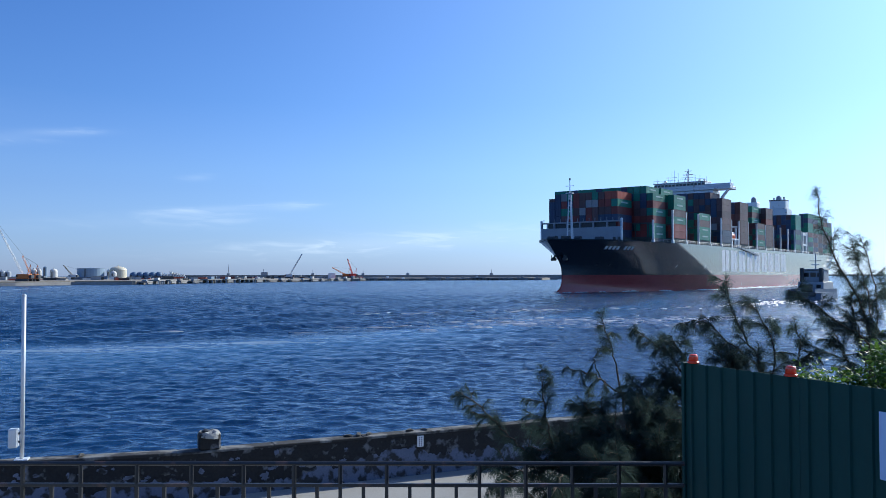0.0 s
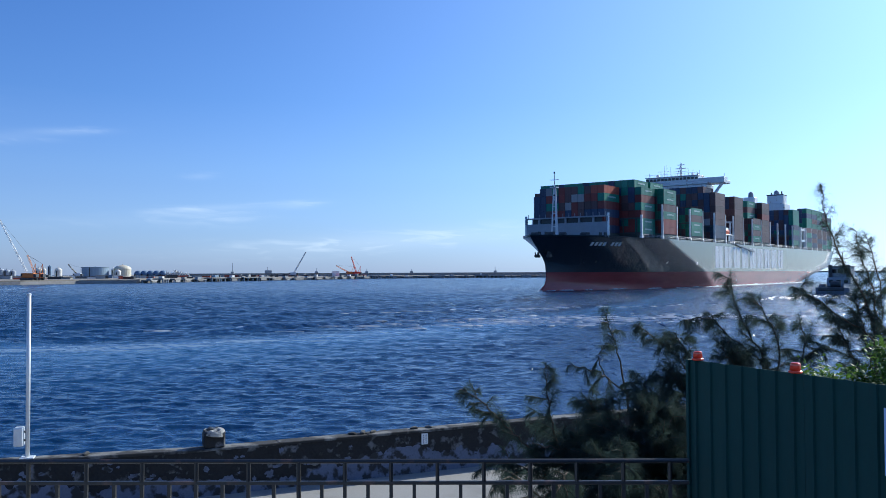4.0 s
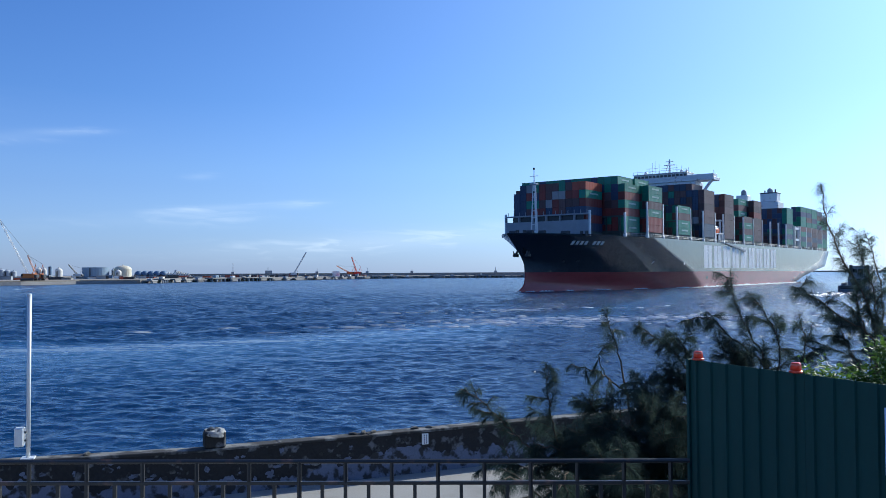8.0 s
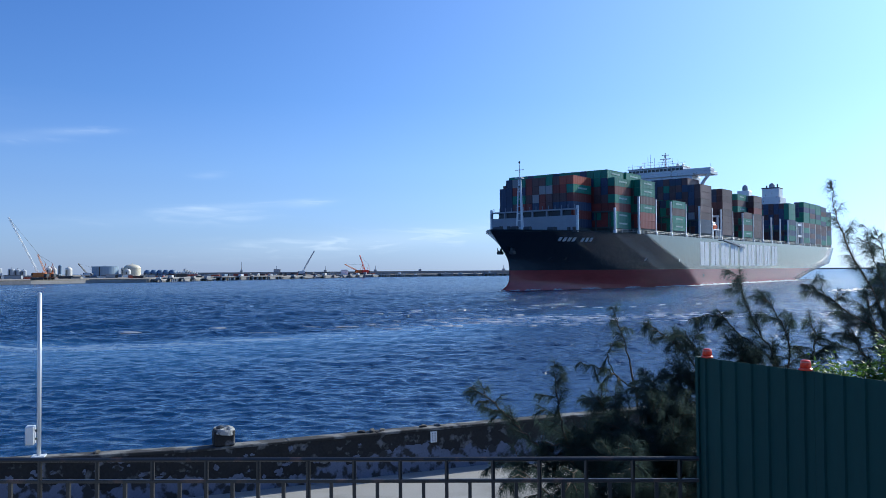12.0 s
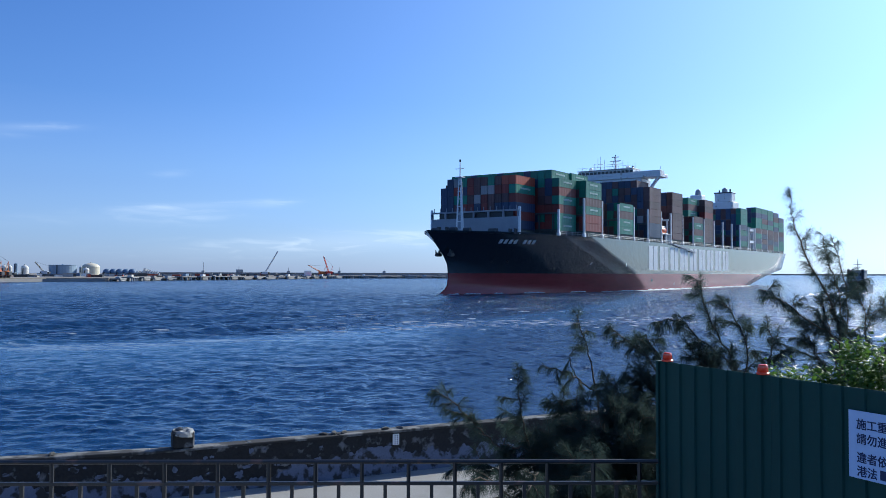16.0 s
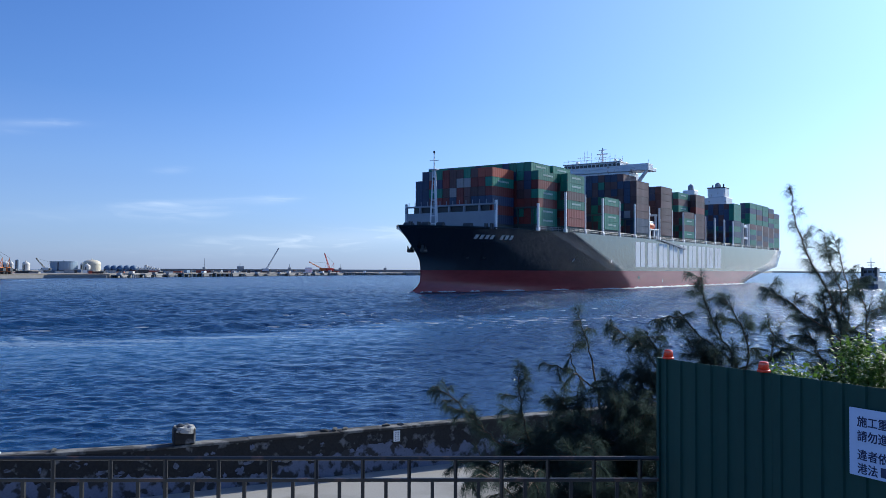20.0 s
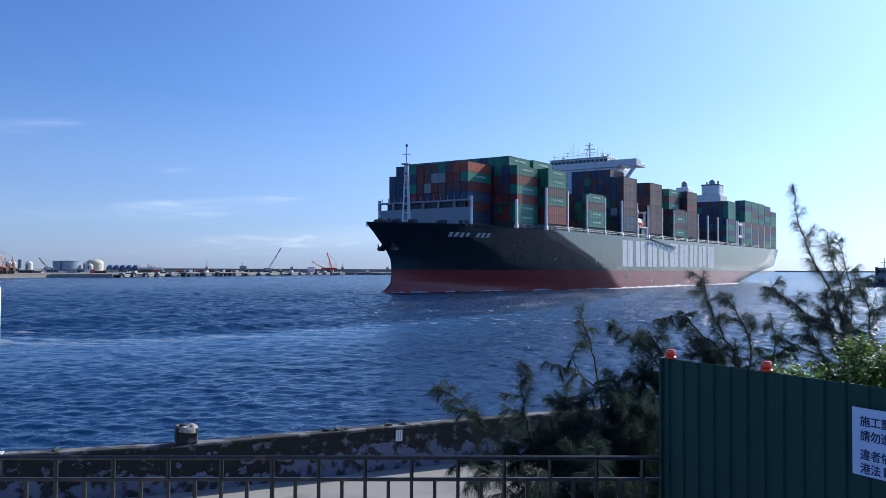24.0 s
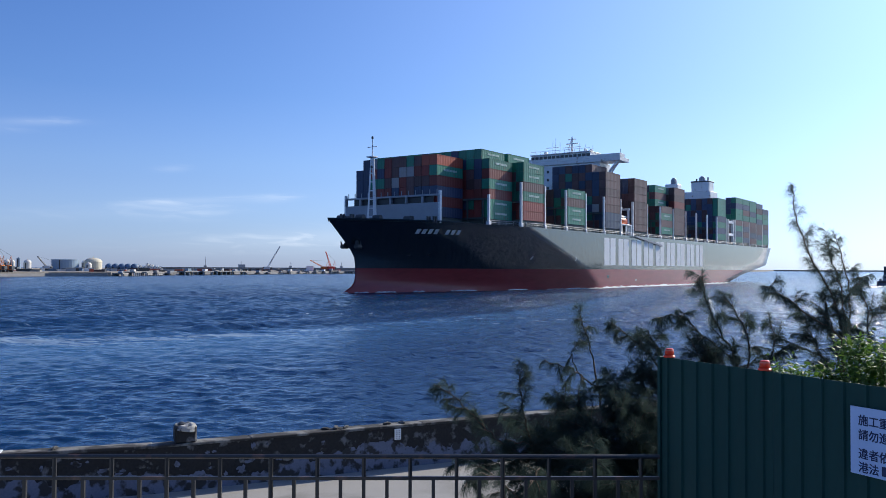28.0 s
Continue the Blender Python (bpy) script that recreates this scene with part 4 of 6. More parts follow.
    casuarina("she_oak", "young she-oak with upright feathery shoots behind the hoarding", (3.2, 8.5, 2.4),
              [(3.2, 8.5, 2.38), (3.2, 8.5, 3.8), (3.15, 8.45, 5.0), (3.12, 8.4, 5.5)],
              [([(3.12, 8.4, 5.2), (3.12, 8.4, 5.49), (2.92, 8.4, 5.86), (2.80, 8.4, 6.17), (2.76, 8.4, 6.42)], 0.013, 0.5),
               ([(3.10, 8.4, 5.3), (3.06, 8.4, 5.54), (2.74, 8.3, 5.78), (2.48, 8.2, 5.98), (2.18, 8.1, 5.95)], 0.012, 0.5),
               ([(3.15, 8.4, 5.2), (3.25, 8.4, 5.6), (3.15, 8.4, 5.95), (3.0, 8.4, 6.15)], 0.012, 0.55),
               ([(3.15, 8.4, 5.0), (3.4, 8.4, 5.4), (3.5, 8.4, 5.7), (3.45, 8.4, 5.95)], 0.012, 0.6),
               ([(3.15, 8.4, 4.9), (2.95, 8.3, 5.3), (2.75, 8.2, 5.5), (2.6, 8.2, 5.7)], 0.012, 0.6)], 13)
    casuarina("she_oak", "tall she-oak with a thin leading shoot behind the hoarding", (4.5, 8.9, 2.4),
              [(4.5, 8.9, 2.38), (4.5, 8.9, 3.8), (4.45, 8.85, 5.0), (4.40, 8.8, 5.7)],
              [([(4.41, 8.8, 5.39), (4.36, 8.8, 5.99), (4.06, 8.8, 6.59), (3.92, 8.8, 6.95), (3.86, 8.8, 7.33)], 0.013, 0.20),
               ([(4.40, 8.8, 5.7), (4.42, 8.8, 5.99), (4.33, 8.8, 6.41), (4.18, 8.8, 6.89)], 0.010, 0.30),
               ([(4.45, 8.9, 5.6), (4.58, 9.0, 5.98), (4.52, 9.0, 6.47), (4.41, 9.0, 6.86)], 0.010, 0.42),
               ([(4.40, 8.8, 5.5), (4.26, 8.6, 5.76), (3.86, 8.5, 6.00), (3.58, 8.4, 6.18), (3.34, 8.3, 6.29)], 0.012, 0.4),
               ([(4.50, 8.9, 5.2), (4.66, 8.8, 5.51), (4.71, 8.9, 5.98), (4.64, 9.0, 6.47)], 0.012, 0.7),
               ([(4.50, 8.9, 5.0), (4.9, 8.9, 5.4), (5.0, 8.9, 5.8), (4.95, 9.0, 6.2)], 0.012, 0.8),
               ([(4.50, 8.9, 5.0), (4.2, 8.7, 5.4), (4.0, 8.6, 5.7), (3.9, 8.6, 5.95)], 0.012, 0.7),
               ([(4.50, 8.9, 5.0), (4.35, 8.8, 5.5), (4.25, 8.8, 5.95), (4.2, 8.8, 6.2)], 0.012, 0.8)], 14, 1.1)


build_trees()


def build_bush():
    """A leafy bush whose sunlit crown stands above the hoarding."""
    bush = tagged(empty("leafy_bush", pose(3.55, 6.7, 3.3)), "bright green leafy bush behind the hoarding", "bush")
    rng = random.Random(21)
    bm = B()
    verts, faces = [], []
    stems = []
    for i in range(76):
        tip = Vector((rng.uniform(-0.62, 1.45), rng.uniform(-0.6, 0.6), 0))
        tip.z = 2.36 + 0.05 * tip.x + 0.10 * math.sin(5.1 * tip.x) + rng.uniform(-0.40, 0.08)
        if i >= 70:
            tip = Vector((rng.uniform(-1.25, -0.95), rng.uniform(-0.3, 0.3), rng.uniform(2.05, 2.22)))
        root = Vector((rng.gauss(0, 0.12), rng.gauss(0, 0.12), -0.92))
        mid = root.lerp(tip, 0.55) + Vector((rng.gauss(0, 0.1), rng.gauss(0, 0.1), 0.15))
        stems.append((root, mid, tip))
        limb(bm, curve_through([root, mid, tip], 4), 0.012, 0.003, 4)
    part("stems", bm, "bark", bush)
    for root, mid, tip in stems:
        for _ in range(600):
            t = 1 - 0.6 * rng.random() ** 1.6
            c = mid.lerp(tip, t) + Vector((rng.gauss(0, 0.085), rng.gauss(0, 0.085), rng.gauss(0, 0.05)))
            d = Vector((rng.gauss(0, 1), rng.gauss(0, 1), rng.gauss(-0.2, 0.5))).normalized()
            u = d.cross(Vector((0, 0, 1))).normalized() if abs(d.z) < 0.98 else Vector((1, 0, 0))
            u = (u + Vector((0, 0, rng.gauss(0, 0.5)))).normalized()
            L, w = rng.uniform(0.034, 0.070), rng.uniform(0.013, 0.022)
            k = len(verts)
            n = d.cross(u) * 0.006
            verts += [c - d * L * 0.5, c + u * w + n, c + d * L * 0.5, c - u * w + n]
            faces += [(k, k + 1, k + 2), (k, k + 2, k + 3)]
    me = bpy.data.meshes.new("leaves")
    me.from_pydata(verts, [], faces)
    me.materials.append(M["leaves"])
    place("leaves", me, bush, "bright green leaves")


build_bush()

# ---- the container ship: x runs aft from the bow, port is -y, z is up from the waterline ----
HALF = 24.2
DECK = 18.4
RED_TOP = 6.33
STEM = ((-8, 12), (-4, 5.5), (-1, 5.2), (0, 6.0), (0.7, 7.4), (1.6, 9.2), (2.8, 10.4), (5, 10.8), (7, 10.7), (9.2, 10.3), (11.3, 8.6), (14.5, 5.0), (18.4, 0.5), (19.6, -0.6))

SHOULDER = ((-8, 112), (0, 107), (6.3, 97), (18.4, 57.5), (19.6, 53.6))      # where the bow's lines meet the flat side


def lerp_table(table, z):
    return float(np.interp(z, [a for a, b in table], [b for a, b in table]))


def half_breadth(s, z):
    """Half the hull's width at s metres aft of the bow and z above the waterline."""
    k = max(0.0, min(z, 19.6)) / DECK
    s0 = lerp_table(STEM, z)
    u = max(0.0, (s - s0) / (lerp_table(SHOULDER, z) - s0))
    n = 1.45 + 1.55 * k ** 1.5
    straight = 0.55 - 0.20 * k
    x = (1 - straight) * (1 - max(0.0, 1 - u) ** n) + straight * u - 1      # runs on past the shoulder, where the flat side cuts it off
    e = 0.010
    b = HALF * (1 + (x if x < -e else 0.0 if x > e else -(x - e) ** 2 / (4 * e)))
    a0 = lerp_table(((-8, 225), (0, 238), (6.3, 280), (9, 300), (18.4, 316)), z)
    a1 = lerp_table(((-8, 300), (0, 312), (6.3, 326), (9.5, 331), (18.4, 333.5)), z)
    end = lerp_table(((-8, 0.0), (0, 0.02), (3.5, 0.30), (6.3, 0.68), (9, 0.90), (18.4, 0.98)), z)
    v = max(0.0, min(1.0, (s - a0) / (a1 - a0)))
    return b * (1 - (1 - end) * v ** 1.7)


def hull_shell(levels):
    """Both sides of the hull between heights, closed at the stern."""
    bm = B()
    fore = [0, 0.006, 0.015, 0.03, 0.05, 0.08, 0.11, 0.15, 0.20, 0.25, 0.30, 0.36, 0.42, 0.48, 0.54, 0.60, 0.66, 0.72, 0.78, 0.84, 0.89, 0.93, 0.96, 0.98, 1.0, 1.02, 1.045]
    aft = [i / 30 for i in range(1, 31)]
    sides = {}
    for sgn in (-1, 1):
        grid = []
        for z in levels:
            s0, s1 = lerp_table(STEM, z), lerp_table(((-8, 300), (0, 312), (6.3, 326), (9.5, 331), (18.4, 333.5)), z)
            sh = lerp_table(SHOULDER, z)
            ss = [s0 + (sh - s0) * u for u in fore]
            ss += [ss[-1] + (s1 - ss[-1]) * u for u in aft]
            grid.append([bm.verts.new((x, sgn * half_breadth(x, z), z)) for x in ss])
        sides[sgn] = grid
        for i in range(len(levels) - 1):
            for j in range(len(fore) + len(aft) - 1):
                q = (grid[i][j], grid[i][j + 1], grid[i + 1][j + 1], grid[i + 1][j])
                bm.faces.new(q if sgn < 0 else q[::-1])
    for i in range(len(levels) - 1):
        a, b = sides[-1], sides[1]
        bm.faces.new((a[i][-1], b[i][-1], b[i + 1][-1], a[i + 1][-1]))
    bmesh.ops.remove_doubles(bm, verts=bm.verts, dist=0.002)
    return bm


def build_hull(ship):
    hull = smooth(part("hull_bottom", hull_shell([-8, -4, -1, -0.4, 0, 0.35, 0.7, 1.1, 1.6, 2.2, 2.8, 3.4, 4.2, 5, 5.7, RED_TOP]), "hull_red", ship, "dull red antifouling paint"))
    smooth(part("hull_topside", hull_shell([RED_TOP, 7, 8, 9, 10, 11, 12, 13, 14, 15, 16, 17, 17.8, DECK]), "hull_green", ship, "glossy dark green topsides"))
    # bulb, deck, bulwark
    bm = B()
    bmesh.ops.create_uvsphere(bm, u_segments=20, v_segments=12, radius=1, matrix=Matrix.Translation((13.5, 0, -4.1)) @ Matrix.Diagonal((9.0, 3.0, 3.9, 1)))
    smooth(part("bulbous_bow", bm, "hull_red", ship))
    ss = [0.5 + 333 * (i / 60) ** 1.3 for i in range(61)]
    bm = B()
    left = [bm.verts.new((s, -max(0.02, half_breadth(s, DECK) - 0.05), DECK - 0.25)) for s in ss]
    right = [bm.verts.new((s, max(0.02, half_breadth(s, DECK) - 0.05), DECK - 0.25)) for s in ss]
    for i in range(len(ss) - 1):
        bm.faces.new((left[i], left[i + 1], right[i + 1], right[i]))
    part("main_deck", bm, "deck_dark", ship)
    for sgn in (-1, 1):
        bm = B()
        bs = [0.5 + 38 * (i / 18) ** 1.4 for i in range(19)]
        outer, inner = [], []
        for s in bs:
            drop = 0.35 * (1 - max(0.0, (s - 30) / 8.5))
            outer.append((bm.verts.new((s, sgn * half_breadth(s, DECK), DECK - 0.02)), bm.verts.new((s - 0.15 * (drop / 0.35), sgn * (half_breadth(s, DECK) + 0.06), DECK + drop))))
            inner.append((bm.verts.new((s + 0.2, sgn * max(0, half_breadth(s, DECK) - 0.25), DECK - 0.02)), bm.verts.new((s - 0.05 * (drop / 0.35), sgn * (max(0, half_breadth(s, DECK) - 0.15)), DECK + drop))))
        for i in range(len(bs) - 1):
            bm.faces.new((outer[i][0], outer[i + 1][0], outer[i + 1][1], outer[i][1]))
            bm.faces.new((inner[i][1], inner[i + 1][1], inner[i + 1][0], inner[i][0]))
            bm.faces.new((outer[i][1], outer[i + 1][1], inner[i + 1][1], inner[i][1]))
        part("bulwark", bm, "hull_green", ship)
    # anchors in their recesses
    for sgn in (-1, 1):
        s, z = 9.6, 13.0
        y = sgn * (half_breadth(s, z) + 0.15)
        a = part("anchor", tube(B(), (s, y - sgn * 0.6, z + 0.9), (s - 0.5, y + sgn * 0.5, z - 1.2), 0.34), "steel_dark", ship, "dark stockless anchor")
        bm = B()
        box(bm, s - 1.5, s + 0.7, y + sgn * 0.3 - 0.7, y + sgn * 0.3 + 0.7, z - 1.7, z - 0.7, 0.25)
        for dx in (-1.3, 0.5):
            tube(bm, (s + dx, y + sgn * 0.3, z - 1.2), (s + dx - 0.3, y + sgn * 0.5, z + 0.2), 0.36, 0.1, 6)
        part("fluke", bm, "steel_dark", a)
        part("hawse_lip", revolve(B(), [(0.9, -0.5), (1.15, 0.0), (0.9, 0.4)], 14, (s + 0.2, y - sgn * 0.5, z + 1.1)), "hull_green", a)
    return hull


def side_patch(bm, s0, s1, z0, z1, slant=0.0, proud=0.05, k=1):
    """A thin plate laid on the port side of the hull."""
    cols = []
    for i in range(k + 1):
        row = []
        for z, sh in ((z0, 0.0), (z1, slant)):
            s = s0 + (s1 - s0) * i / k + sh
            row.append(Vector((s, -(half_breadth(s, z) + proud), z)))
        cols.append([bm.verts.new(p) for p in row] + [bm.verts.new(p + Vector((0, proud + 0.03, 0))) for p in row])
    for a, b in zip(cols, cols[1:]):
        bm.faces.new((a[0], b[0], b[1], a[1]))
        bm.faces.new((a[1], b[1], b[3], a[3]))
        bm.faces.new((a[2], b[2], b[0], a[0]))
    bm.faces.new((cols[0][0], cols[0][1], cols[0][3], cols[0][2]))
    bm.faces.new((cols[-1][0], cols[-1][2], cols[-1][3], cols[-1][1]))


def build_markings(ship):
    # the owner's name on the side, as nine plain blocks, and the ship's name at the bow, as plain slanted bars
    s = 109.7
    for i in range(9):
        bm = B()
        for x in (0.0, 5.0):
            side_patch(bm, s + 11.80 * i + x, s + 11.80 * i + x + 4.3, 7.7, 17.0)
        part("name_block", bm, "lettering", ship, "plain white bars")
    s = 21.4
    for i in range(8):
        if i == 4:
            continue
        bm = B()
        side_patch(bm, s + 1.62 * i, s + 1.62 * i + 1.0, 15.35, 16.55, slant=-0.5, proud=0.04)
        part("bow_name_bar", bm, "lettering", ship, "plain white bar")
    for sx, z in ((24.0, 9.6), (29.5, 9.7)):       # thruster and bulb marks
        bm = B()
        side_patch(bm, sx, sx + 0.7, z, z + 0.6, proud=0.04)
        part("hull_mark", bm, "steel_dark", ship, "small grey mark")
    for sx, z in ((66.0, 9.2), (88.0, 9.0), (137.0, 2.0)):
        bm = B()
        side_patch(bm, sx, sx + 0.3, z, z + 1.0, slant=0.3, proud=0.04)
        part("draught_mark", bm, "lettering", ship, "small white mark")
    bm = B()
    side_patch(bm, 112.0, 113.6, 3.4, 4.4, proud=0.04)
    part("side_valve", bm, "steel_dark", ship)


TIER, COL, BOX_L, BOX_W = 2.75, 2.54, 12.19, 2.44


def container_mesh(mat):
    """A shipping container: corner posts and rails with ribbed sides and ends; origin at the bottom's centre."""
    bm = B()
    L, w, h = BOX_L / 2, BOX_W / 2, TIER - 0.06
    for x in (-L, L - 0.16):
        for y in (-w, w - 0.16):
            box(bm, x, x + 0.16, y, y + 0.16, 0, h)
    for y in (-w, w - 0.1):
        for z in (0, h - 0.12):
            box(bm, -L + 0.16, L - 0.16, y, y + 0.1, z, z + 0.12)
    for x in (-L, L - 0.1):
        for z in (0, h - 0.12):
            box(bm, x, x + 0.1, -w + 0.16, w - 0.16, z, z + 0.12)
    box(bm, -L + 0.1, L - 0.1, -w + 0.1, w - 0.1, h - 0.06, h - 0.03)
    # ribbed sides
    n = 20
    for sgn in (-1, 1):
        rows = []
        for i in range(n + 1):
            x = -L + 0.15 + (2 * L - 0.3) * i / n
            y = sgn * (w - (0.02 if i % 2 else 0.075))
            rows.append((bm.verts.new((x, y, 0.1)), bm.verts.new((x, y, h - 0.1))))
        for a, b in zip(rows, rows[1:]):
            bm.faces.new((a[0], b[0], b[1], a[1]) if sgn < 0 else (b[0], a[0], a[1], b[1]))
        rows = []
        for i in range(7):
            y = -w + 0.15 + (2 * w - 0.3) * i / 6
            x = sgn * (L - (0.02 if i % 2 else 0.07))
            rows.append((bm.verts.new((x, y, 0.1)), bm.verts.new((x, y, h - 0.1))))
        for a, b in zip(rows, rows[1:]):
            bm.faces.new((a[0], b[0], b[1], a[1]) if sgn > 0 else (b[0], a[0], a[1], b[1]))
    me = bpy.data.meshes.new("container")
    bm.to_mesh(me)
    bm.free()
    me.materials.append(M[mat])
    return me


# bays: distance aft of the bow to the forward end, columns across, tiers of each column from the port side (the last number goes on), foot height
BAYS = (
    (27.0, 11, (6, 6, 6), 20.0), (40.8, 17, (6, 7, 7, 7, 7), 19.9), (55.0, 19, (6, 6, 7, 7, 7), 20.2),
    (82.9, 19, (4,), 20.4), (111.2, 19, (7, 7, 8, 8, 8, 8, 8, 8, 4), 20.3),
    (136.4, 19, (7, 7, 7), 20.3), (163.6, 19, (4, 7, 7, 7), 20.3), (178.2, 19, (7, 7, 7, 7), 20.3),
    (236.0, 19, (7, 7, 7), 20.3), (265.0, 19, (8, 8, 7), 19.9), (277.6, 19, (8, 8, 8), 19.9), (290.2, 19, (8, 7, 7), 19.9), (302.8, 19, (8, 7, 7), 19.4), (315.2, 19, (7,), 19.9),
)
# colours of the outermost port stack, bottom to top: g green, r red, n brown, b blue, w grey, o orange
# the aft stacks hold extra blue, which stands in for haze
PORT = ("brbrgo", "ggrgrgg", "rrgngg", "ggng", "bbnnnnn", "nnnnnnn", "gngn", "nnnnrnn", "gbgbggg", "gbgnggb", "bnbngnbg", "nbnngbgg", "gbnnbgnb", "ggbnggb")
KINDS = {"g": "c_green", "r": "c_red", "n": "c_brown", "b": "c_blue", "w": "c_grey", "o": "c_orange"}


def build_containers(ship):
    rng = random.Random(77)
    meshes = {k: container_mesh(v) for k, v in KINDS.items()}
    logo = B()
    for x in range(9):
        box(logo, -3.0 + 0.69 * x, -2.44 + 0.69 * x, -BOX_W / 2 - 0.03, -BOX_W / 2 + 0.02, 1.30, 1.84)
    me_logo = bpy.data.meshes.new("logo_bar")
    logo.to_mesh(me_logo)
    me_logo.materials.append(M["logo"])
    rest = {k: ([], []) for k in KINDS}
    heights = []
    for s0, n, tiers, foot in BAYS:
        heights.append([tiers[min(j, n - 1 - j, len(tiers) - 1)] if j < n // 2 + 1 else tiers[min(n - 1 - j, len(tiers) - 1)] for j in range(n)])
    heights[0][10] = 5
    for j in range(11, 19):
        heights[4][j] = 4
    special = {(0, 3, 4): "w", (0, 4, 4): "w", (0, 5, 3): "w", (0, 7, 3): "g", (0, 8, 3): "g", (0, 8, 5): "w", (0, 1, 5): "o", (0, 3, 5): "g", (0, 1, 2): "b", (0, 2, 2): "b", (0, 3, 2): "n", (0, 1, 0): "b"}
    for k in range(6):
        special[(0, 10, k)] = special[(0, 9, k)] = "b"
    for j in range(1, 17):
        special[(1, j, 6)] = special[(2, j, 6)] = "g" if j % 4 else "b"
    made = 0
    for b, (s0, n, tiers, foot) in enumerate(BAYS):
        for j in range(n):
            y = -(n - 1) / 2 * COL + j * COL
            for k in range(heights[b][j]):
                kind = rng.choices("grnbw", (7, 52, 27, 14, 0))[0]
                # boxes further aft lean to blue: haze put into the colour mix
                if b >= 3:
                    kind = rng.choices("grnbw", (14, 4, 32, 48, 2))[0]
                if j == 0 or (j == 1 and k >= heights[b][0]):
                    kind = PORT[b][k % len(PORT[b])]
                kind = special.get((b, j, k), kind)
                top = k == heights[b][j] - 1
                port_open = j == 0 or heights[b][j - 1] <= k
                front_open = True
                if b and abs(BAYS[b - 1][0] + 13.5 - s0) < 2.5:
                    pn = BAYS[b - 1][1]
                    pj = j - (n - pn) // 2
                    front_open = not (2 <= pj < pn and heights[b - 1][pj] > k)
                shown = (port_open and j < 4) or (front_open and j < (11 if b == 0 else 6 if b == 1 else 8) and b < 8) or (top and b < 3 and j < 9)
                m = pose(s0 + BOX_L / 2, y, foot + k * TIER)
                if shown and made < 420:
                    ob = place("container", meshes[kind], ship, m=m)
                    made += 1
                    if kind == "g" and port_open and b < 7:
                        place("logo_bar", me_logo, ob)
                elif top or port_open or front_open or j == n - 1 or b == len(BAYS) - 1:
                    v, f = rest[kind]
                    o = len(v)
                    L, w, h = BOX_L / 2, BOX_W / 2, TIER - 0.06
                    v += [(m.translation.x + sx * L, y + sy * w, m.translation.z + sz * h) for sz in (0, 1) for sx, sy in ((-1, -1), (1, -1), (1, 1), (-1, 1))]
                    f += [tuple(o + i for i in q) for q in ((0, 3, 2, 1), (4, 5, 6, 7), (0, 1, 5, 4), (1, 2, 6, 5), (2, 3, 7, 6), (3, 0, 4, 7))]
    for k, (v, f) in rest.items():
        if v:
            tagged(place("container_block", mesh_of("container_block", v, f, KINDS[k]), ship), kind="stuff")


POSTS = (40.0, 54.2, 68.2, 82.1, 96.0, 110.4, 124.2, 135.2, 149.3, 163.0, 177.5, 192.2, 206.0, 220.8, 235.0, 249.6, 264.0, 276.9, 289.5, 302.1, 314.6)


def build_lashing(ship):
    for i, s in enumerate(POSTS):
        lb = empty("lashing_bridge", pose(s, 0, DECK))
        lb.parent = ship
        hh = 21.6 if i == 0 else 23.5
        for sgn in (-1, 1):
            y = sgn * (hh + 0.25)
            part("post", box(B(), -0.32, 0.32, y - 0.34, y + 0.34, -0.2, 8.0 if i == 0 else 12.4, 0.06), "white", lb, "white post")
            part("foot", box(B(), -0.6, 0.6, y - 0.5, y + 0.5, -0.2, 0.9, 0.08), "white", lb)
        part("cross_beam", box(B(), -0.35, 0.35, -hh, hh, 6.6, 7.1), "deck_dark", lb)
        part("cross_beam", box(B(), -0.35, 0.35, -hh, hh, 1.4, 1.9), "deck_dark", lb)
        for k in range(-4, 5):
            part("stanchion", box(B(), -0.2, 0.2, k * 5.0 - 0.2, k * 5.0 + 0.2, -0.2, 6.6), "deck_dark", lb)
    # hatch covers
    for s0, n, tiers, foot in BAYS:
        w = n * COL / 2 - 0.3
        part("hatch_cover", box(B(), s0 - 0.3, s0 + 12.6, -w, w, DECK - 0.3, foot - 0.02, 0.1), "deck_dark", ship)
    for s in (69.0, 97.0, 150.2, 193.0, 206.7, 221.6):
        part("hatch_cover", box(B(), s - 0.2, s + 12.4, -22.5, 22.5, DECK - 0.3, 20.0, 0.1), "deck_dark", ship)
    # side rail
    rail = empty("deck_rail", pose(0, 0, 0))
    rail.parent = ship
    for z in (DECK + 0.55, DECK + 1.1):
        pts = [(s, -(half_breadth(s, DECK) - 0.15), z) for s in range(42, 332, 10)]
        for a, b in zip(pts, pts[1:]):
            part("rail_bar", tube(B(), a, b, 0.07, n=4, caps=False), "deck_grey", rail)
    st = box(B(), -0.07, 0.07, -0.07, 0.07, -0.1, 1.15)
    me = bpy.data.meshes.new("stanchion")
    st.to_mesh(me)
    me.materials.append(M["deck_grey"])
    for i in range(96):
        s = 42 + 3 * i
        place("stanchion", me, rail, m=pose(s, -(half_breadth(s, DECK) - 0.15), DECK))


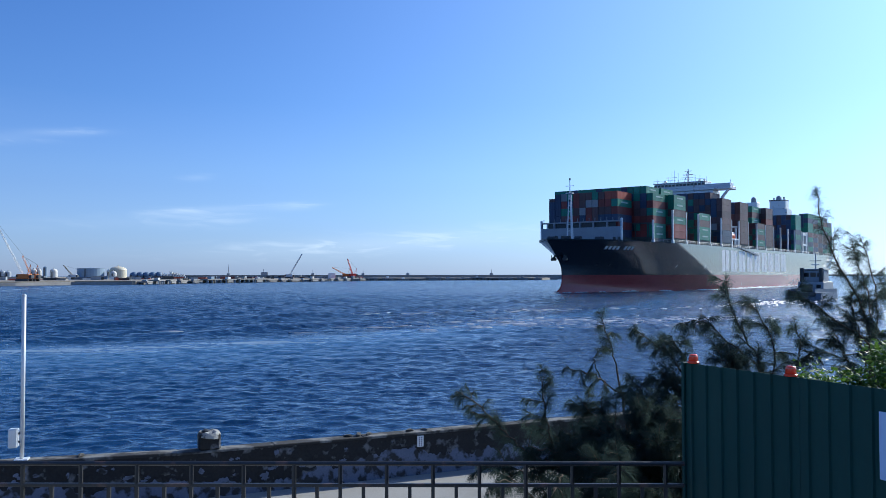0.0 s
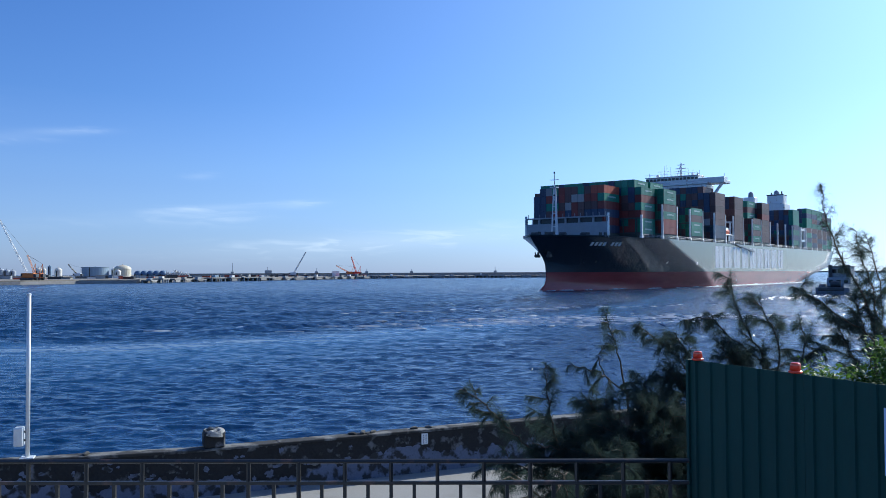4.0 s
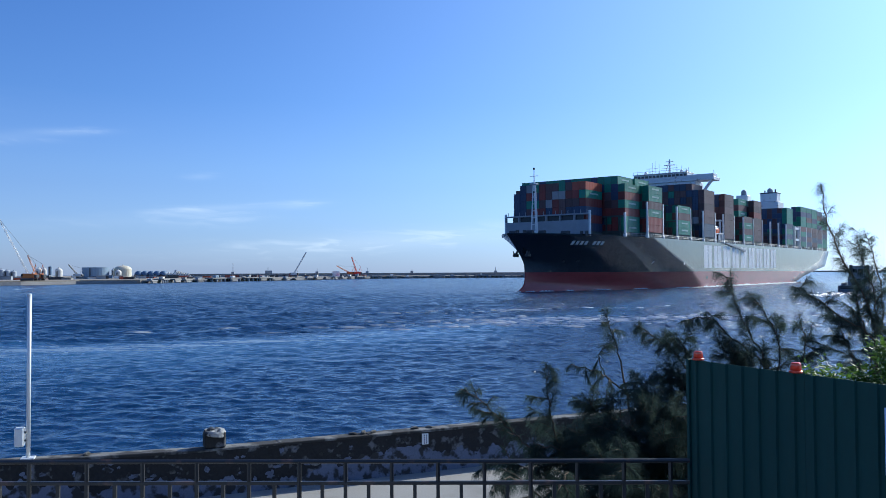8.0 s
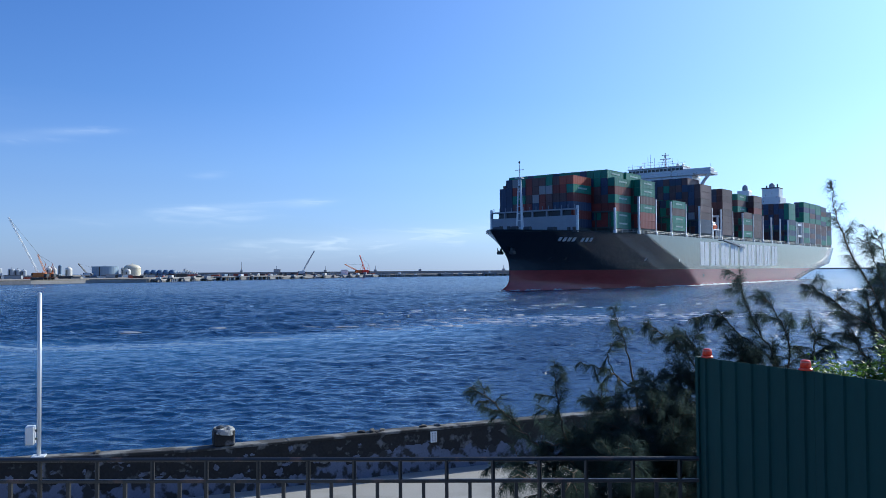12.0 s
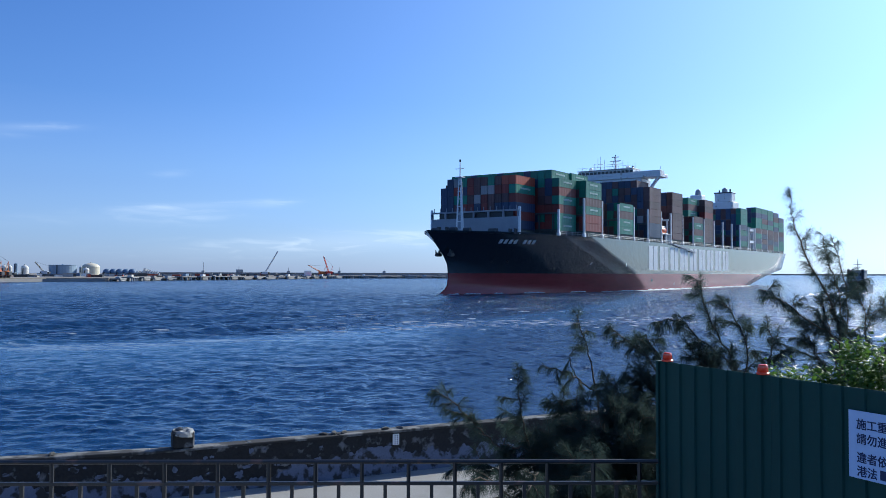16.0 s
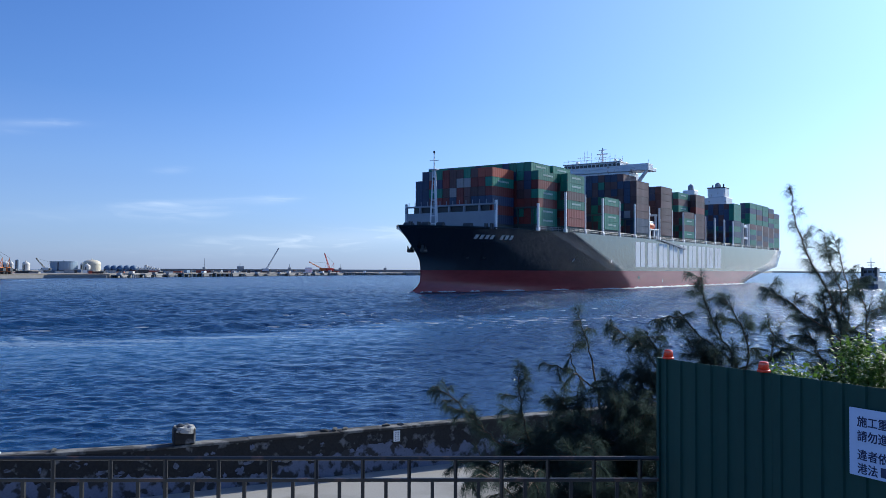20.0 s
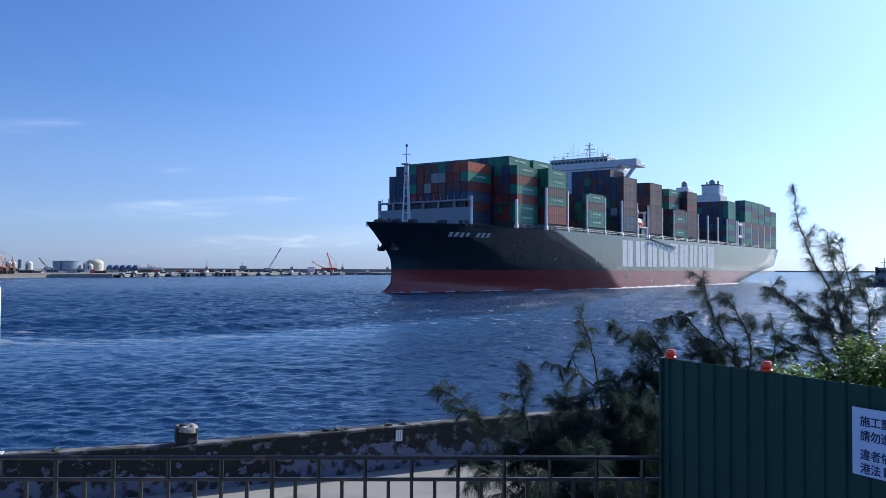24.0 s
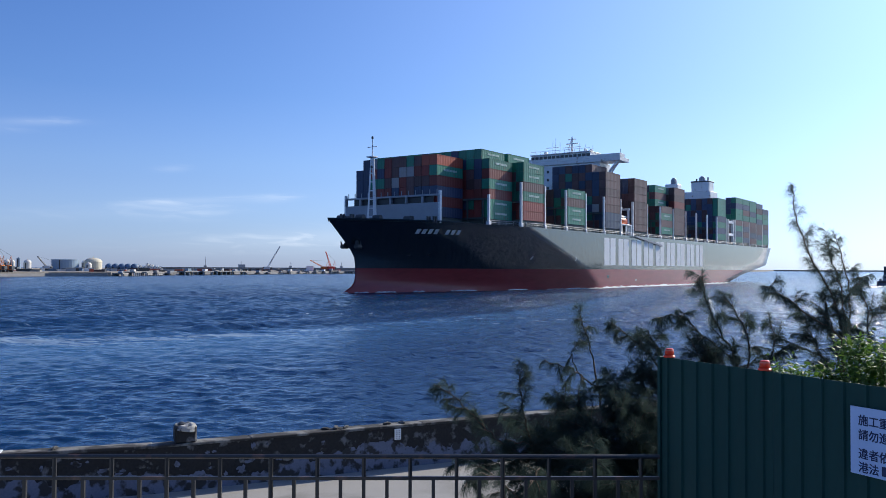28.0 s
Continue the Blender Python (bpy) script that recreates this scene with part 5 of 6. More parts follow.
def build_fore(ship):
    # breakwater across the foredeck
    bw = empty("wave_breaker", pose(25.3, 0, DECK))
    bw.parent = ship
    part("plate", box(B(), -0.25, 0.25, -16.0, 16.0, -0.2, 5.2, 0.05), "deck_grey", bw, "grey steel plate")
    for k in range(7):
        y = -16 + 32 * k / 6
        part("stiffener", box(B(), -0.5, 0.3, y - 0.28, y + 0.28, 5.2, 6.9), "deck_grey", bw)
    part("top_beam", box(B(), -0.4, 0.4, -16.0, 16.0, 6.9, 7.4, 0.05), "deck_grey", bw)
    # added dark sheet, in place of the shadow behind the slots
    part("slot_shade", box(B(), 0.5, 0.7, -13.6, 13.6, 5.2, 6.9), "steel_dark", bw)
    for k in range(14):
        y = -15.2 + 30.4 * k / 13
        part("fitting", tube(B(), (0, y, 7.4), (0, y, 8.6), 0.12, n=6), "deck_grey", bw)
    part("end_post", box(B(), -0.4, 0.4, -16.5, -15.9, -0.2, 8.2, 0.08), "white", bw, "white post")
    part("end_post", box(B(), -0.4, 0.4, 15.9, 16.5, -0.2, 8.2, 0.08), "white", bw, "white post")
    # foremast: two raking legs with rungs, a platform and a pole
    ms = empty("foremast", pose(17.2, 0, DECK))
    ms.parent = ship
    part("leg", tube(B(), (-0.75, 0.75, -0.2), (-0.1, 0.25, 17.0), 0.26, 0.18, 8), "white", ms)
    part("main_leg", tube(B(), (0.7, -0.55, -0.2), (0.2, -0.2, 17.3), 0.5, 0.34, 10), "white", ms)
    for k in range(7):
        f = (k + 0.6) / 7.4
        part("rung", tube(B(), (-0.75 + 0.65 * f, 0.75 - 0.5 * f, 17 * f), (0.7 - 0.5 * f, -0.55 + 0.35 * f, 17 * f), 0.13, n=6), "white", ms)
    part("platform", box(B(), -1.0, 1.0, -1.2, 1.2, 17.0, 17.3, 0.05), "white", ms)
    part("pole", tube(B(), (0.1, 0, 17.3), (0.1, 0, 22.3), 0.2, 0.12, 8), "white", ms)
    part("yard", tube(B(), (0.1, -1.6, 19.8), (0.1, 1.6, 19.8), 0.1, n=6), "white", ms)
    part("lamp", revolve(B(), [(0.25, 21.9), (0.32, 22.2), (0.25, 22.6)], 8, (0.1, 0, 0)), "steel_dark", ms)
    part("lamp", box(B(), -0.35, 0.1, -0.3, 0.3, 14.2, 14.7, 0.05), "steel_dark", ms)
    # windlasses and small gear on the foredeck
    for s, y in ((9.0, -3.2), (9.0, 3.2), (13.0, -5.4), (13.0, 5.4), (20.5, -9.5), (20.5, 9.5)):
        w = empty("windlass", pose(s, y, DECK - 0.25))
        w.parent = ship
        part("drum", tube(B(), (0, -1.1, 1.0), (0, 1.1, 1.0), 0.75, n=12), "steel_dark", w)
        part("base", box(B(), -0.9, 0.9, -1.3, 1.3, 0, 0.6, 0.05), "steel_dark", w)
    for s, y in ((4.0, -1.6), (22.5, -14.6), (23.0, -16.2), (19.0, -11.8), (6.0, -3.0)):
        v = empty("mooring_bitts", pose(s, y, DECK - 0.25))
        v.parent = ship
        for dx in (-0.5, 0.5):
            part("bollard", tube(B(), (dx, 0, 0), (dx, 0, 1.6), 0.3, n=8), "steel_dark", v)


def build_house(ship):
    hs = empty("bridge_house", pose(124.4, 0, DECK))
    hs.parent = ship
    t = 46.3 - DECK
    body = part("body", box(B(), 0.6, 10.4, -15.5, 15.5, -0.3, t - 1.6, 0.1), "white", hs, "white painted superstructure")
    for lvl in range(8):
        z = t - 4.4 - 3.0 * lvl
        for y in (-12.6, -9.4, -5.6, -2.0, 1.6, 5.2, 9.4, 12.6):
            part("window", box(B(), 0.53, 0.63, y - 0.42, y + 0.42, z, z + 0.95), "glass", body, "dark window")
    part("bridge_deck", box(B(), 0.0, 8.4, -23.5, 23.5, t - 1.5, t - 0.2, 0.08), "white", hs, "white full-width bridge deck")
    for sgn in (-1, 1):
        part("wing_screen", box(B(), -0.05, 0.35, *sorted((sgn * 12.0, sgn * 23.5)), t - 0.2, t + 1.1, 0.04), "white", hs)
        part("wing_end", box(B(), 0.3, 4.6, *sorted((sgn * 23.1, sgn * 23.5)), t - 0.2, t + 1.1, 0.04), "white", hs)
        # curved brace under the wing
        bm = B()
        arc = [(23.2 - 4.6 * (i / 8) - 0.8 * math.sin(math.pi * i / 8), -1.3 - 7.4 * i / 8) for i in range(9)]
        ring = []
        for y, z in arc:
            ring.append([bm.verts.new((x, sgn * (y + o), t + z + q)) for x, o, q in ((0.5, 0.0, 0.0), (2.4, 0.0, 0.0), (2.4, -0.9, 0.0), (0.5, -0.9, 0.0))])
        for lo, hi in zip(ring, ring[1:]):
            for k in range(4):
                bm.faces.new((lo[k], lo[(k + 1) % 4], hi[(k + 1) % 4], hi[k]))
        bm.faces.new(ring[0])
        bm.faces.new(ring[-1][::-1])
        bmesh.ops.recalc_face_normals(bm, faces=bm.faces)
        part("wing_brace", bm, "white", hs)
    wh = part("wheelhouse", box(B(), 0.2, 8.2, -12.0, 12.0, t - 0.2, t + 2.4, 0.15), "white", hs)
    for i in range(14):
        y = -11.3 + 22.6 * i / 13
        part("window", box(B(), 0.12, 0.22, y - 0.68, y + 0.68, t + 0.9, t + 1.9), "glass", wh, "dark bridge window")
    part("roof", box(B(), -0.3, 8.6, -12.4, 12.4, t + 2.4, t + 2.7, 0.05), "white", hs)
    for y in [-12 + 2 * i for i in range(13)]:
        part("roof_stanchion", box(B(), -0.1, 0.0, y - 0.05, y + 0.05, t + 2.7, t + 3.8), "white", hs)
    part("roof_rail", box(B(), -0.1, 0.0, -12.05, 12.05, t + 3.75, t + 3.85), "white", hs)
    # radar mast and aerials
    rm = part("radar_mast", tube(B(), (4, -3.0, t + 2.7), (4, -3.0, t + 9.0), 0.5, 0.25, 8), "white", hs)
    part("scanner", box(B(), 3.8, 4.2, -5.4, -0.6, t + 6.2, t + 6.6, 0.05), "white", rm)
    part("scanner", box(B(), 3.8, 4.2, -4.6, -1.4, t + 7.9, t + 8.2, 0.05), "white", rm)
    part("stay", tube(B(), (4, -1.0, t + 2.7), (4, -2.9, t + 8.4), 0.14, n=6), "white", rm)
    part("yard", box(B(), 3.9, 4.1, -6.5, 0.5, t + 5.0, t + 5.2), "white", rm)
    for y, h in ((-11.8, 2.2), (-8.8, 3.0), (-6.6, 3.6), (1.4, 4.6), (3.2, 6.0), (4.4, 5.2), (6.0, 3.0), (11.6, 2.4)):
        part("aerial", tube(B(), (3.0, y, t + 2.7), (3.0, y, t + 2.7 + h), 0.12, 0.07, 6), "white", hs)
    for y in (3.2, 6.0):
        part("aerial_yard", box(B(), 2.9, 3.1, y - 1.2, y + 1.2, t + 5.3, t + 5.45), "white", hs)
    for y, r in ((-8.0, 0.75), (-10.2, 0.55), (8.4, 0.8)):
        bm = B()
        bmesh.ops.create_uvsphere(bm, u_segments=12, v_segments=8, radius=r, matrix=Matrix.Translation((5, y, t + 3.6)))
        smooth(part("aerial_dome", bm, "white", hs))
    part("wing_lamp", tube(B(), (1, -23.3, t + 1.1), (1, -23.3, t + 2.6), 0.1, n=6), "white", hs)
    # lifeboat, its davits and the gangway
    lb = empty("lifeboat", pose(129.6, -22.0, 23.6))
    lb.parent = ship
    bm = B()
    bmesh.ops.create_uvsphere(bm, u_segments=16, v_segments=10, radius=1, matrix=Matrix.Diagonal((4.4, 1.5, 1.45, 1)))
    smooth(part("boat_hull", bm, "orange", lb, "orange lifeboat hull"))
    part("canopy", box(B(), -2.6, 2.4, -1.0, 1.0, 0.9, 1.9, 0.35), "white", lb)
    dv = empty("davit", pose(129.6, -22.4, DECK))
    dv.parent = ship
    for x in (-3.4, 3.6):
        part("arm", box(B(), x - 0.35, x + 0.35, -0.9, -0.2, -0.2, 9.4, 0.06), "white", dv)
        part("arm_head", box(B(), x - 0.35, x + 0.35, -1.2, 1.6, 9.2, 9.9, 0.06), "white", dv)
    part("platform", box(B(), -4.4, 4.6, -1.6, 1.8, 3.6, 4.0, 0.05), "white", dv)
    for x in (-4.0, 0.0, 4.2):
        part("leg", box(B(), x - 0.3, x + 0.3, -1.5, -0.9, -0.2, 3.6), "white", dv)
    gw = empty("gangway", pose(0, 0, 0))
    gw.parent = ship
    part("stair", box(B(), 0, 26.0, -24.9, -24.45, -0.35, 0.35), "deck_grey", gw).matrix_basis = Matrix.Translation((136.5, 0, 18.3)) @ Matrix.Rotation(radians(6.2), 4, "Y")
    part("upper_platform", box(B(), 133.8, 137.2, -25.4, -24.2, 17.9, 18.2), "deck_grey", gw)
    # second white frame further aft
    fr = empty("pilot_frame", pose(257.2, -23.4, DECK))
    fr.parent = ship
    for x in (-3.6, 3.6):
        part("leg", box(B(), x - 0.45, x + 0.45, -0.6, 0.6, -0.2, 12.2, 0.06), "white", fr)
    for z in (4.2, 10.2):
        part("beam", box(B(), -3.2, 3.2, -0.55, 0.55, z, z + 1.2, 0.05), "white", fr)


def build_funnel(ship):
    fn = empty("funnel_block", pose(252.0, 0, DECK))
    fn.parent = ship
    part("engine_casing", box(B(), 0.5, 11.6, -15.5, 11.0, -0.3, 25.9, 0.1), "white", fn, "white engine casing")
    part("funnel", box(B(), 2.2, 9.6, -14.4, -5.4, 25.9, 31.4, 0.5), "white", fn, "white funnel casing")
    part("funnel_band", box(B(), 2.1, 9.7, -14.5, -5.3, 30.7, 31.3, 0.1), "steel_dark", fn)
    for y, r in ((-9.9, 1.6), (4.4, 1.5)):
        smooth(part("exhaust_dome", revolve(B(), [(r, 27.0), (r, 31.6), (r * 0.92, 32.9), (r * 0.6, 33.6), (0.2, 34.0)], 16, (5.6, y, 0)), "deck_grey", fn))
    for y, h in ((-12.6, 33.2), (-7.0, 32.8)):
        part("exhaust_pipe", tube(B(), (6.2, y, 31.0), (6.2, y, h), 0.4, n=8), "steel_dark", fn)
    part("vent_house", box(B(), 3.0, 9.0, 1.6, 8.0, 25.9, 30.6, 0.3), "white", fn)


def build_ship():
    ship = tagged(empty("container_ship"), "large dark green container ship with red underbody, loaded with stacked containers", "container ship")
    build_hull(ship)
    build_markings(ship)
    build_fore(ship)
    build_lashing(ship)
    build_house(ship)
    build_funnel(ship)
    build_containers(ship)
    return ship


SHIP = build_ship()


def build_ship_foam():
    """Foam that runs with the hull along its waterline, in ragged pieces."""
    f = tagged(empty("bow_foam"), "white foam along the ship's waterline", "foam")
    rng = random.Random(5)
    for sgn in (-1, 1):
        s = 40.0
        while s < 262:
            ln = rng.uniform(5, 13)
            if s < 95 and rng.random() < 0.55:
                s += ln
                continue
            w = 0.3 + 1.3 * min(1.0, max(0, s - 60) / 120) * rng.uniform(0.6, 1.2)
            high = rng.uniform(0.12, 0.34) + 0.30 * min(1.0, max(0.0, s - 85) / 40)
            k = 14
            verts, faces = [], []
            for i in range(k + 1):
                x = s + ln * i / k
                b = half_breadth(x, 0.2)
                e = math.sin(math.pi * i / k) ** 0.4
                wob = 0.5 * noise.noise(Vector((x * 0.4, sgn, 0)))
                verts += [(x, sgn * (b - 0.3), 0.05), (x, sgn * (b + 0.05), 0.05 + high * e * (1 + 0.9 * noise.noise(Vector((x * 0.9, sgn, 4))))), (x, sgn * (b + w * e * (0.75 + wob) + 0.1), 0.05)]
            for i in range(k):
                o = 3 * i
                faces += [(o, o + 3, o + 4, o + 1), (o + 1, o + 4, o + 5, o + 2)]
            place("foam_streak", mesh_of("foam_streak", verts, faces, "foam"), f)
            s += ln * rng.uniform(0.90, 0.97)
    for _ in range(26):      # low splashes where the stem parts the water
        x, sgn = rng.uniform(5.5, 30), rng.choice((-1, -1, 1))
        ln, high = rng.uniform(0.8, 2.4), rng.uniform(0.12, 0.35)
        verts, faces = [], []
        for i in range(7):
            u = i / 6
            y, e = half_breadth(x + u * ln, 0.1), math.sin(math.pi * u) ** 0.6
            verts += [(x + u * ln, sgn * (y + 0.02), 0.05), (x + u * ln, sgn * (y + 0.25 * e + 0.1), 0.05 + high * e), (x + u * ln, sgn * (y + 0.7 * e + 0.15), 0.05)]
        for i in range(6):
            o = 3 * i
            faces += [(o, o + 3, o + 4, o + 1), (o + 1, o + 4, o + 5, o + 2)]
        place("splash", mesh_of("splash", verts, faces, "foam"), f)
    return f


SHIP_FOAM = build_ship_foam()


def foam_patch(name, label, count, spread_x, spread_y, tilt, seed, longest):
    """Loose streaks of foam lying on the water, in rigid pieces."""
    f = tagged(empty(name), label, "foam")
    rng = random.Random(seed)
    for _ in range(count):
        ln, lift = rng.uniform(0.15, 1.0) * longest, rng.uniform(0.04, 0.14)
        w = lift * rng.uniform(1.8, 3.2)
        x, y = rng.gauss(0, spread_x), rng.gauss(0, spread_y)
        y += math.tan(radians(tilt)) * x
        k = 7
        verts, faces = [], []
        for i in range(k + 1):
            u = i / k
            e = math.sin(math.pi * u) ** 0.7
            bend = 0.5 * noise.noise(Vector((x + u * ln * 0.5, y, seed)))
            verts += [(x + u * ln, y + bend - w * e * rng.uniform(0.5, 1), 0.06), (x + u * ln, y + bend, 0.10 + lift * e), (x + u * ln, y + bend + w * e * rng.uniform(0.5, 1), 0.06)]
        for i in range(k):
            o = 3 * i
            faces += [(o, o + 3, o + 4, o + 1), (o + 1, o + 4, o + 5, o + 2)]
        place("foam_streak", mesh_of("foam_streak", verts, faces, "foam"), f)
    return f


DRIFT_FOAM = foam_patch("drifting_foam", "thin white foam streaks drifting on the channel", 230, 15.0, 5.5, 18, 51, 3.6)
CREST_FOAM = foam_patch("wake_crest", "broken white wave crests of an old wake", 80, 13.0, 2.2, 24, 52, 3.0)
TUG_FOAM = foam_patch("tug_wash", "churned white wash behind the tug", 120, 15.0, 3.4, 0, 53, 4.0)

# ---- the tug ----


def build_tug():
    t = tagged(empty("tug_boat"), "harbour tug hazed to blue-grey, with a grey wheelhouse and mast, heading away", "tug boat")
    bm = B()
    o = [(-14, -3.6), (-14, 3.6), (-12.5, 4.8), (4, 5.2), (10, 4.0), (14.5, 0), (10, -4.0), (4, -5.2), (-12.5, -4.8)]
    prism(bm, o[::-1], -1.5, 2.2)
    part("hull", bm, "tug_hull_hazed", t)
    part("fender", box(B(), -14.4, -13.9, -3.8, 3.8, 1.2, 2.3, 0.2), "steel_dark", t)
    part("bulwark", prism(B(), [(-13.8, -3.5), (4, -5.15), (4, -4.95), (-13.7, -3.3)], 2.2, 3.2), "tug_hull_hazed", t)
    part("bulwark", prism(B(), [(-13.7, 3.3), (4, 4.95), (4, 5.15), (-13.8, 3.5)], 2.2, 3.2), "tug_hull_hazed", t)
    hs = part("deckhouse", box(B(), -4.5, 7, -3.5, 3.5, 2.2, 5.2, 0.2), "deck_grey", t)
    for y in (-2.2, 0, 2.2):
        part("window", box(B(), -4.58, -4.48, y - 0.6, y + 0.6, 3.4, 4.4), "glass", hs)
    wh = part("wheelhouse", box(B(), -1.5, 4.5, -2.9, 2.9, 5.2, 8.6, 0.25), "deck_grey", t)
    for y in (-1.9, 0, 1.9):
        part("window", box(B(), -1.58, -1.48, y - 0.75, y + 0.75, 6.6, 7.8), "glass", wh)
    part("roof", box(B(), -2, 5, -3.2, 3.2, 8.6, 8.9, 0.1), "deck_grey", t)
    part("mast", tube(B(), (1.5, 0, 8.9), (1.5, 0, 13.4), 0.22, 0.1, 8), "deck_grey", t)
    part("yard", box(B(), 1.4, 1.6, -1.6, 1.6, 11.2, 11.4), "deck_grey", t)
    part("radar", box(B(), 1.2, 1.8, -1.1, 1.1, 10.0, 10.3), "white", t)
    for y in (-2.6, 2.6):
        part("funnel", tube(B(), (-3.2, y, 5.0), (-3.4, y, 9.2), 0.6, 0.55, 10), "steel_dark", t)
    part("winch", tube(B(), (-8, -1.4, 3.2), (-8, 1.4, 3.2), 0.9, n=12), "steel_dark", t)
    return t


TUG = build_tug()
TUG.scale = (0.88, 0.88, 0.88)

# ---- the far shore ----


def polar(az, d):
    return d * math.sin(radians(az)), d * math.cos(radians(az))


def lattice(bm, a, b, w, n, r):
    """A lattice boom from a to b."""
    a, b = Vector(a), Vector(b)
    d = (b - a).normalized()
    u = d.cross(Vector((0.3, 1, 0))).normalized() * w
    v = d.cross(u).normalized() * w
    cs = (u + v, u - v, -u - v, -u + v)
    for c in cs:
        tube(bm, a + c * 0.6, b + c * 0.35, r, n=4, caps=False)
    for i in range(n):
        p, q = a.lerp(b, i / n), a.lerp(b, (i + 1) / n)
        for c, e in zip(cs, cs[1:] + cs[:1]):
            tube(bm, p + c * 0.55, q + e * 0.5, r * 0.7, n=3, caps=False)


def crawler_crane(name, label, az, d, base_z, tip_az, tip_el, mat, boom_mat):
    x, y = polar(az, d)
    tx, ty = polar(tip_az, d)
    tz = 6.436 + d * math.tan(radians(tip_el))
    c = tagged(empty(name, pose(x, y, base_z)), label, "crane")
    for sgn in (-1, 1):
        part("track", box(B(), -4.2, 4.2, sgn * 2.6 - 0.6, sgn * 2.6 + 0.6, 0, 1.5, 0.3), "steel_dark", c)
    cab = part("cab", box(B(), -4.0, 4.0, -2.2, 2.2, 1.6, 4.6, 0.3), mat, c)
    part("counterweight", box(B(), 3.2, 5.6, -2.0, 2.0, 1.8, 4.0, 0.2), "steel_dark", c)
    part("window", box(B(), -4.06, -3.0, -2.26, -1.2, 2.8, 4.2), "glass", cab)
    bm = B()
    tip = Vector((tx - x, ty - y, tz - base_z))
    lattice(bm, (0, 0, 3.0), tip, 0.8 if d < 700 else 1.0, 22 if d < 700 else 12, 0.075 if d < 700 else 0.15)
    part("boom", bm, boom_mat, c, "lattice boom")
    bm = B()
    top = Vector((4.2, 0, 10.5))
    tube(bm, (1.5, 0.8, 4.4), top, 0.16, n=5)
    tube(bm, (4.6, -0.8, 4.2), top, 0.16, n=5)
    part("gantry", bm, mat, c)
    part("stay", tube(B(), top, tip, 0.07, n=4), "steel_dark", c)
    return c


def build_shore():
    edge = [(-330, 420), (-262, 506), (-246, 545), (-214, 566), (-206, 640), (-173, 715), (-140, 804), (-98, 919), (20, 985), (110, 1000)]
    bm = prism(B(), edge + [(140, 1120), (-60, 1700), (-900, 2400), (-1500, 1200)], -3, 2.55)
    tagged(part("far_shore", bm, "land"), "low brown reclaimed shore across the channel", "shore", kind="structure")
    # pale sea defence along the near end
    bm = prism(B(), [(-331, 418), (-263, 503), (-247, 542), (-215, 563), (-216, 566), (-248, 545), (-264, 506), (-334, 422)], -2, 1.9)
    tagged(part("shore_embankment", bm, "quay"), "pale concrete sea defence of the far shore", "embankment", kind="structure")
    # piers and moored pontoons along the edge
    rng = random.Random(31)
    for i in range(len(edge) - 1):
        a, b = Vector(edge[i]), Vector(edge[i + 1])
        if i < 3:
            continue
        n = max(2, int((b - a).length / 17))
        ang = math.degrees(math.atan2((b - a).y, (b - a).x))
        for k in range(n):
            p = a.lerp(b, (k + 0.5) / n)
            ln = (b - a).length / n * rng.uniform(0.5, 0.97)
            pr = tagged(empty("pier", pose(p.x + 3, p.y - 3, 0, 0, 0, ang)), "low concrete pier on piles hazed to light grey, along the far shore", "pier", "piers of the far shore")
            h = rng.uniform(2.0, 3.4)
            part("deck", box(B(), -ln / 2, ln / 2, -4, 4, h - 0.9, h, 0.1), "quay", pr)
            for j in range(4):
                for sy in (-3, 3):
                    # legs in light grey: distance haze put into the colour of dark piles
                    part("pier_leg", tube(B(), (-ln / 2 + 1 + (ln - 2) * j / 3, sy, -2), (-ln / 2 + 1 + (ln - 2) * j / 3, sy, h - 0.9), 0.6, n=6), "tank_grey", pr)
            if rng.random() < 0.5:
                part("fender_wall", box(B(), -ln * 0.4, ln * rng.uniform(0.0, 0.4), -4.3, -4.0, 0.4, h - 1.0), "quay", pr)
            if rng.random() < 0.8:
                w = rng.uniform(1.5, 5)
                bx = box(B(), -w / 2, w / 2, -1.5, 1.5, h, h + rng.uniform(0.7, 2.4), 0.15)
                ob = part("site_hut", bx, rng.choice(("deck_grey", "tank_blue", "white", "tank_white", "quay")))
                ob.matrix_basis = pose(p.x + 3, p.y - 3, 0, 0, 0, ang)
                tagged(ob, "small site hut on the far pier", "hut", "huts on the far piers")
    # breakwater behind, running out to sea
    line = [(-420, 1180), (-100, 1150), (160, 1180), (420, 1500), (900, 2300), (1500, 3600), (2400, 3900)]
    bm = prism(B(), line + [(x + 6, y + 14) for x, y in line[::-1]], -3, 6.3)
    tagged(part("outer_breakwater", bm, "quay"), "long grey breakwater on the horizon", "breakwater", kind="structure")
    # caisson blocks in front of it
    for i in range(16):
        x = -20 + 17 * i
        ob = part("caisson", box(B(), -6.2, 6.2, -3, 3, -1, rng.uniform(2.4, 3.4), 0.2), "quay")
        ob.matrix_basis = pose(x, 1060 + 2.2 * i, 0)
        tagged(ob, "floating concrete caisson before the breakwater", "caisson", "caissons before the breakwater")


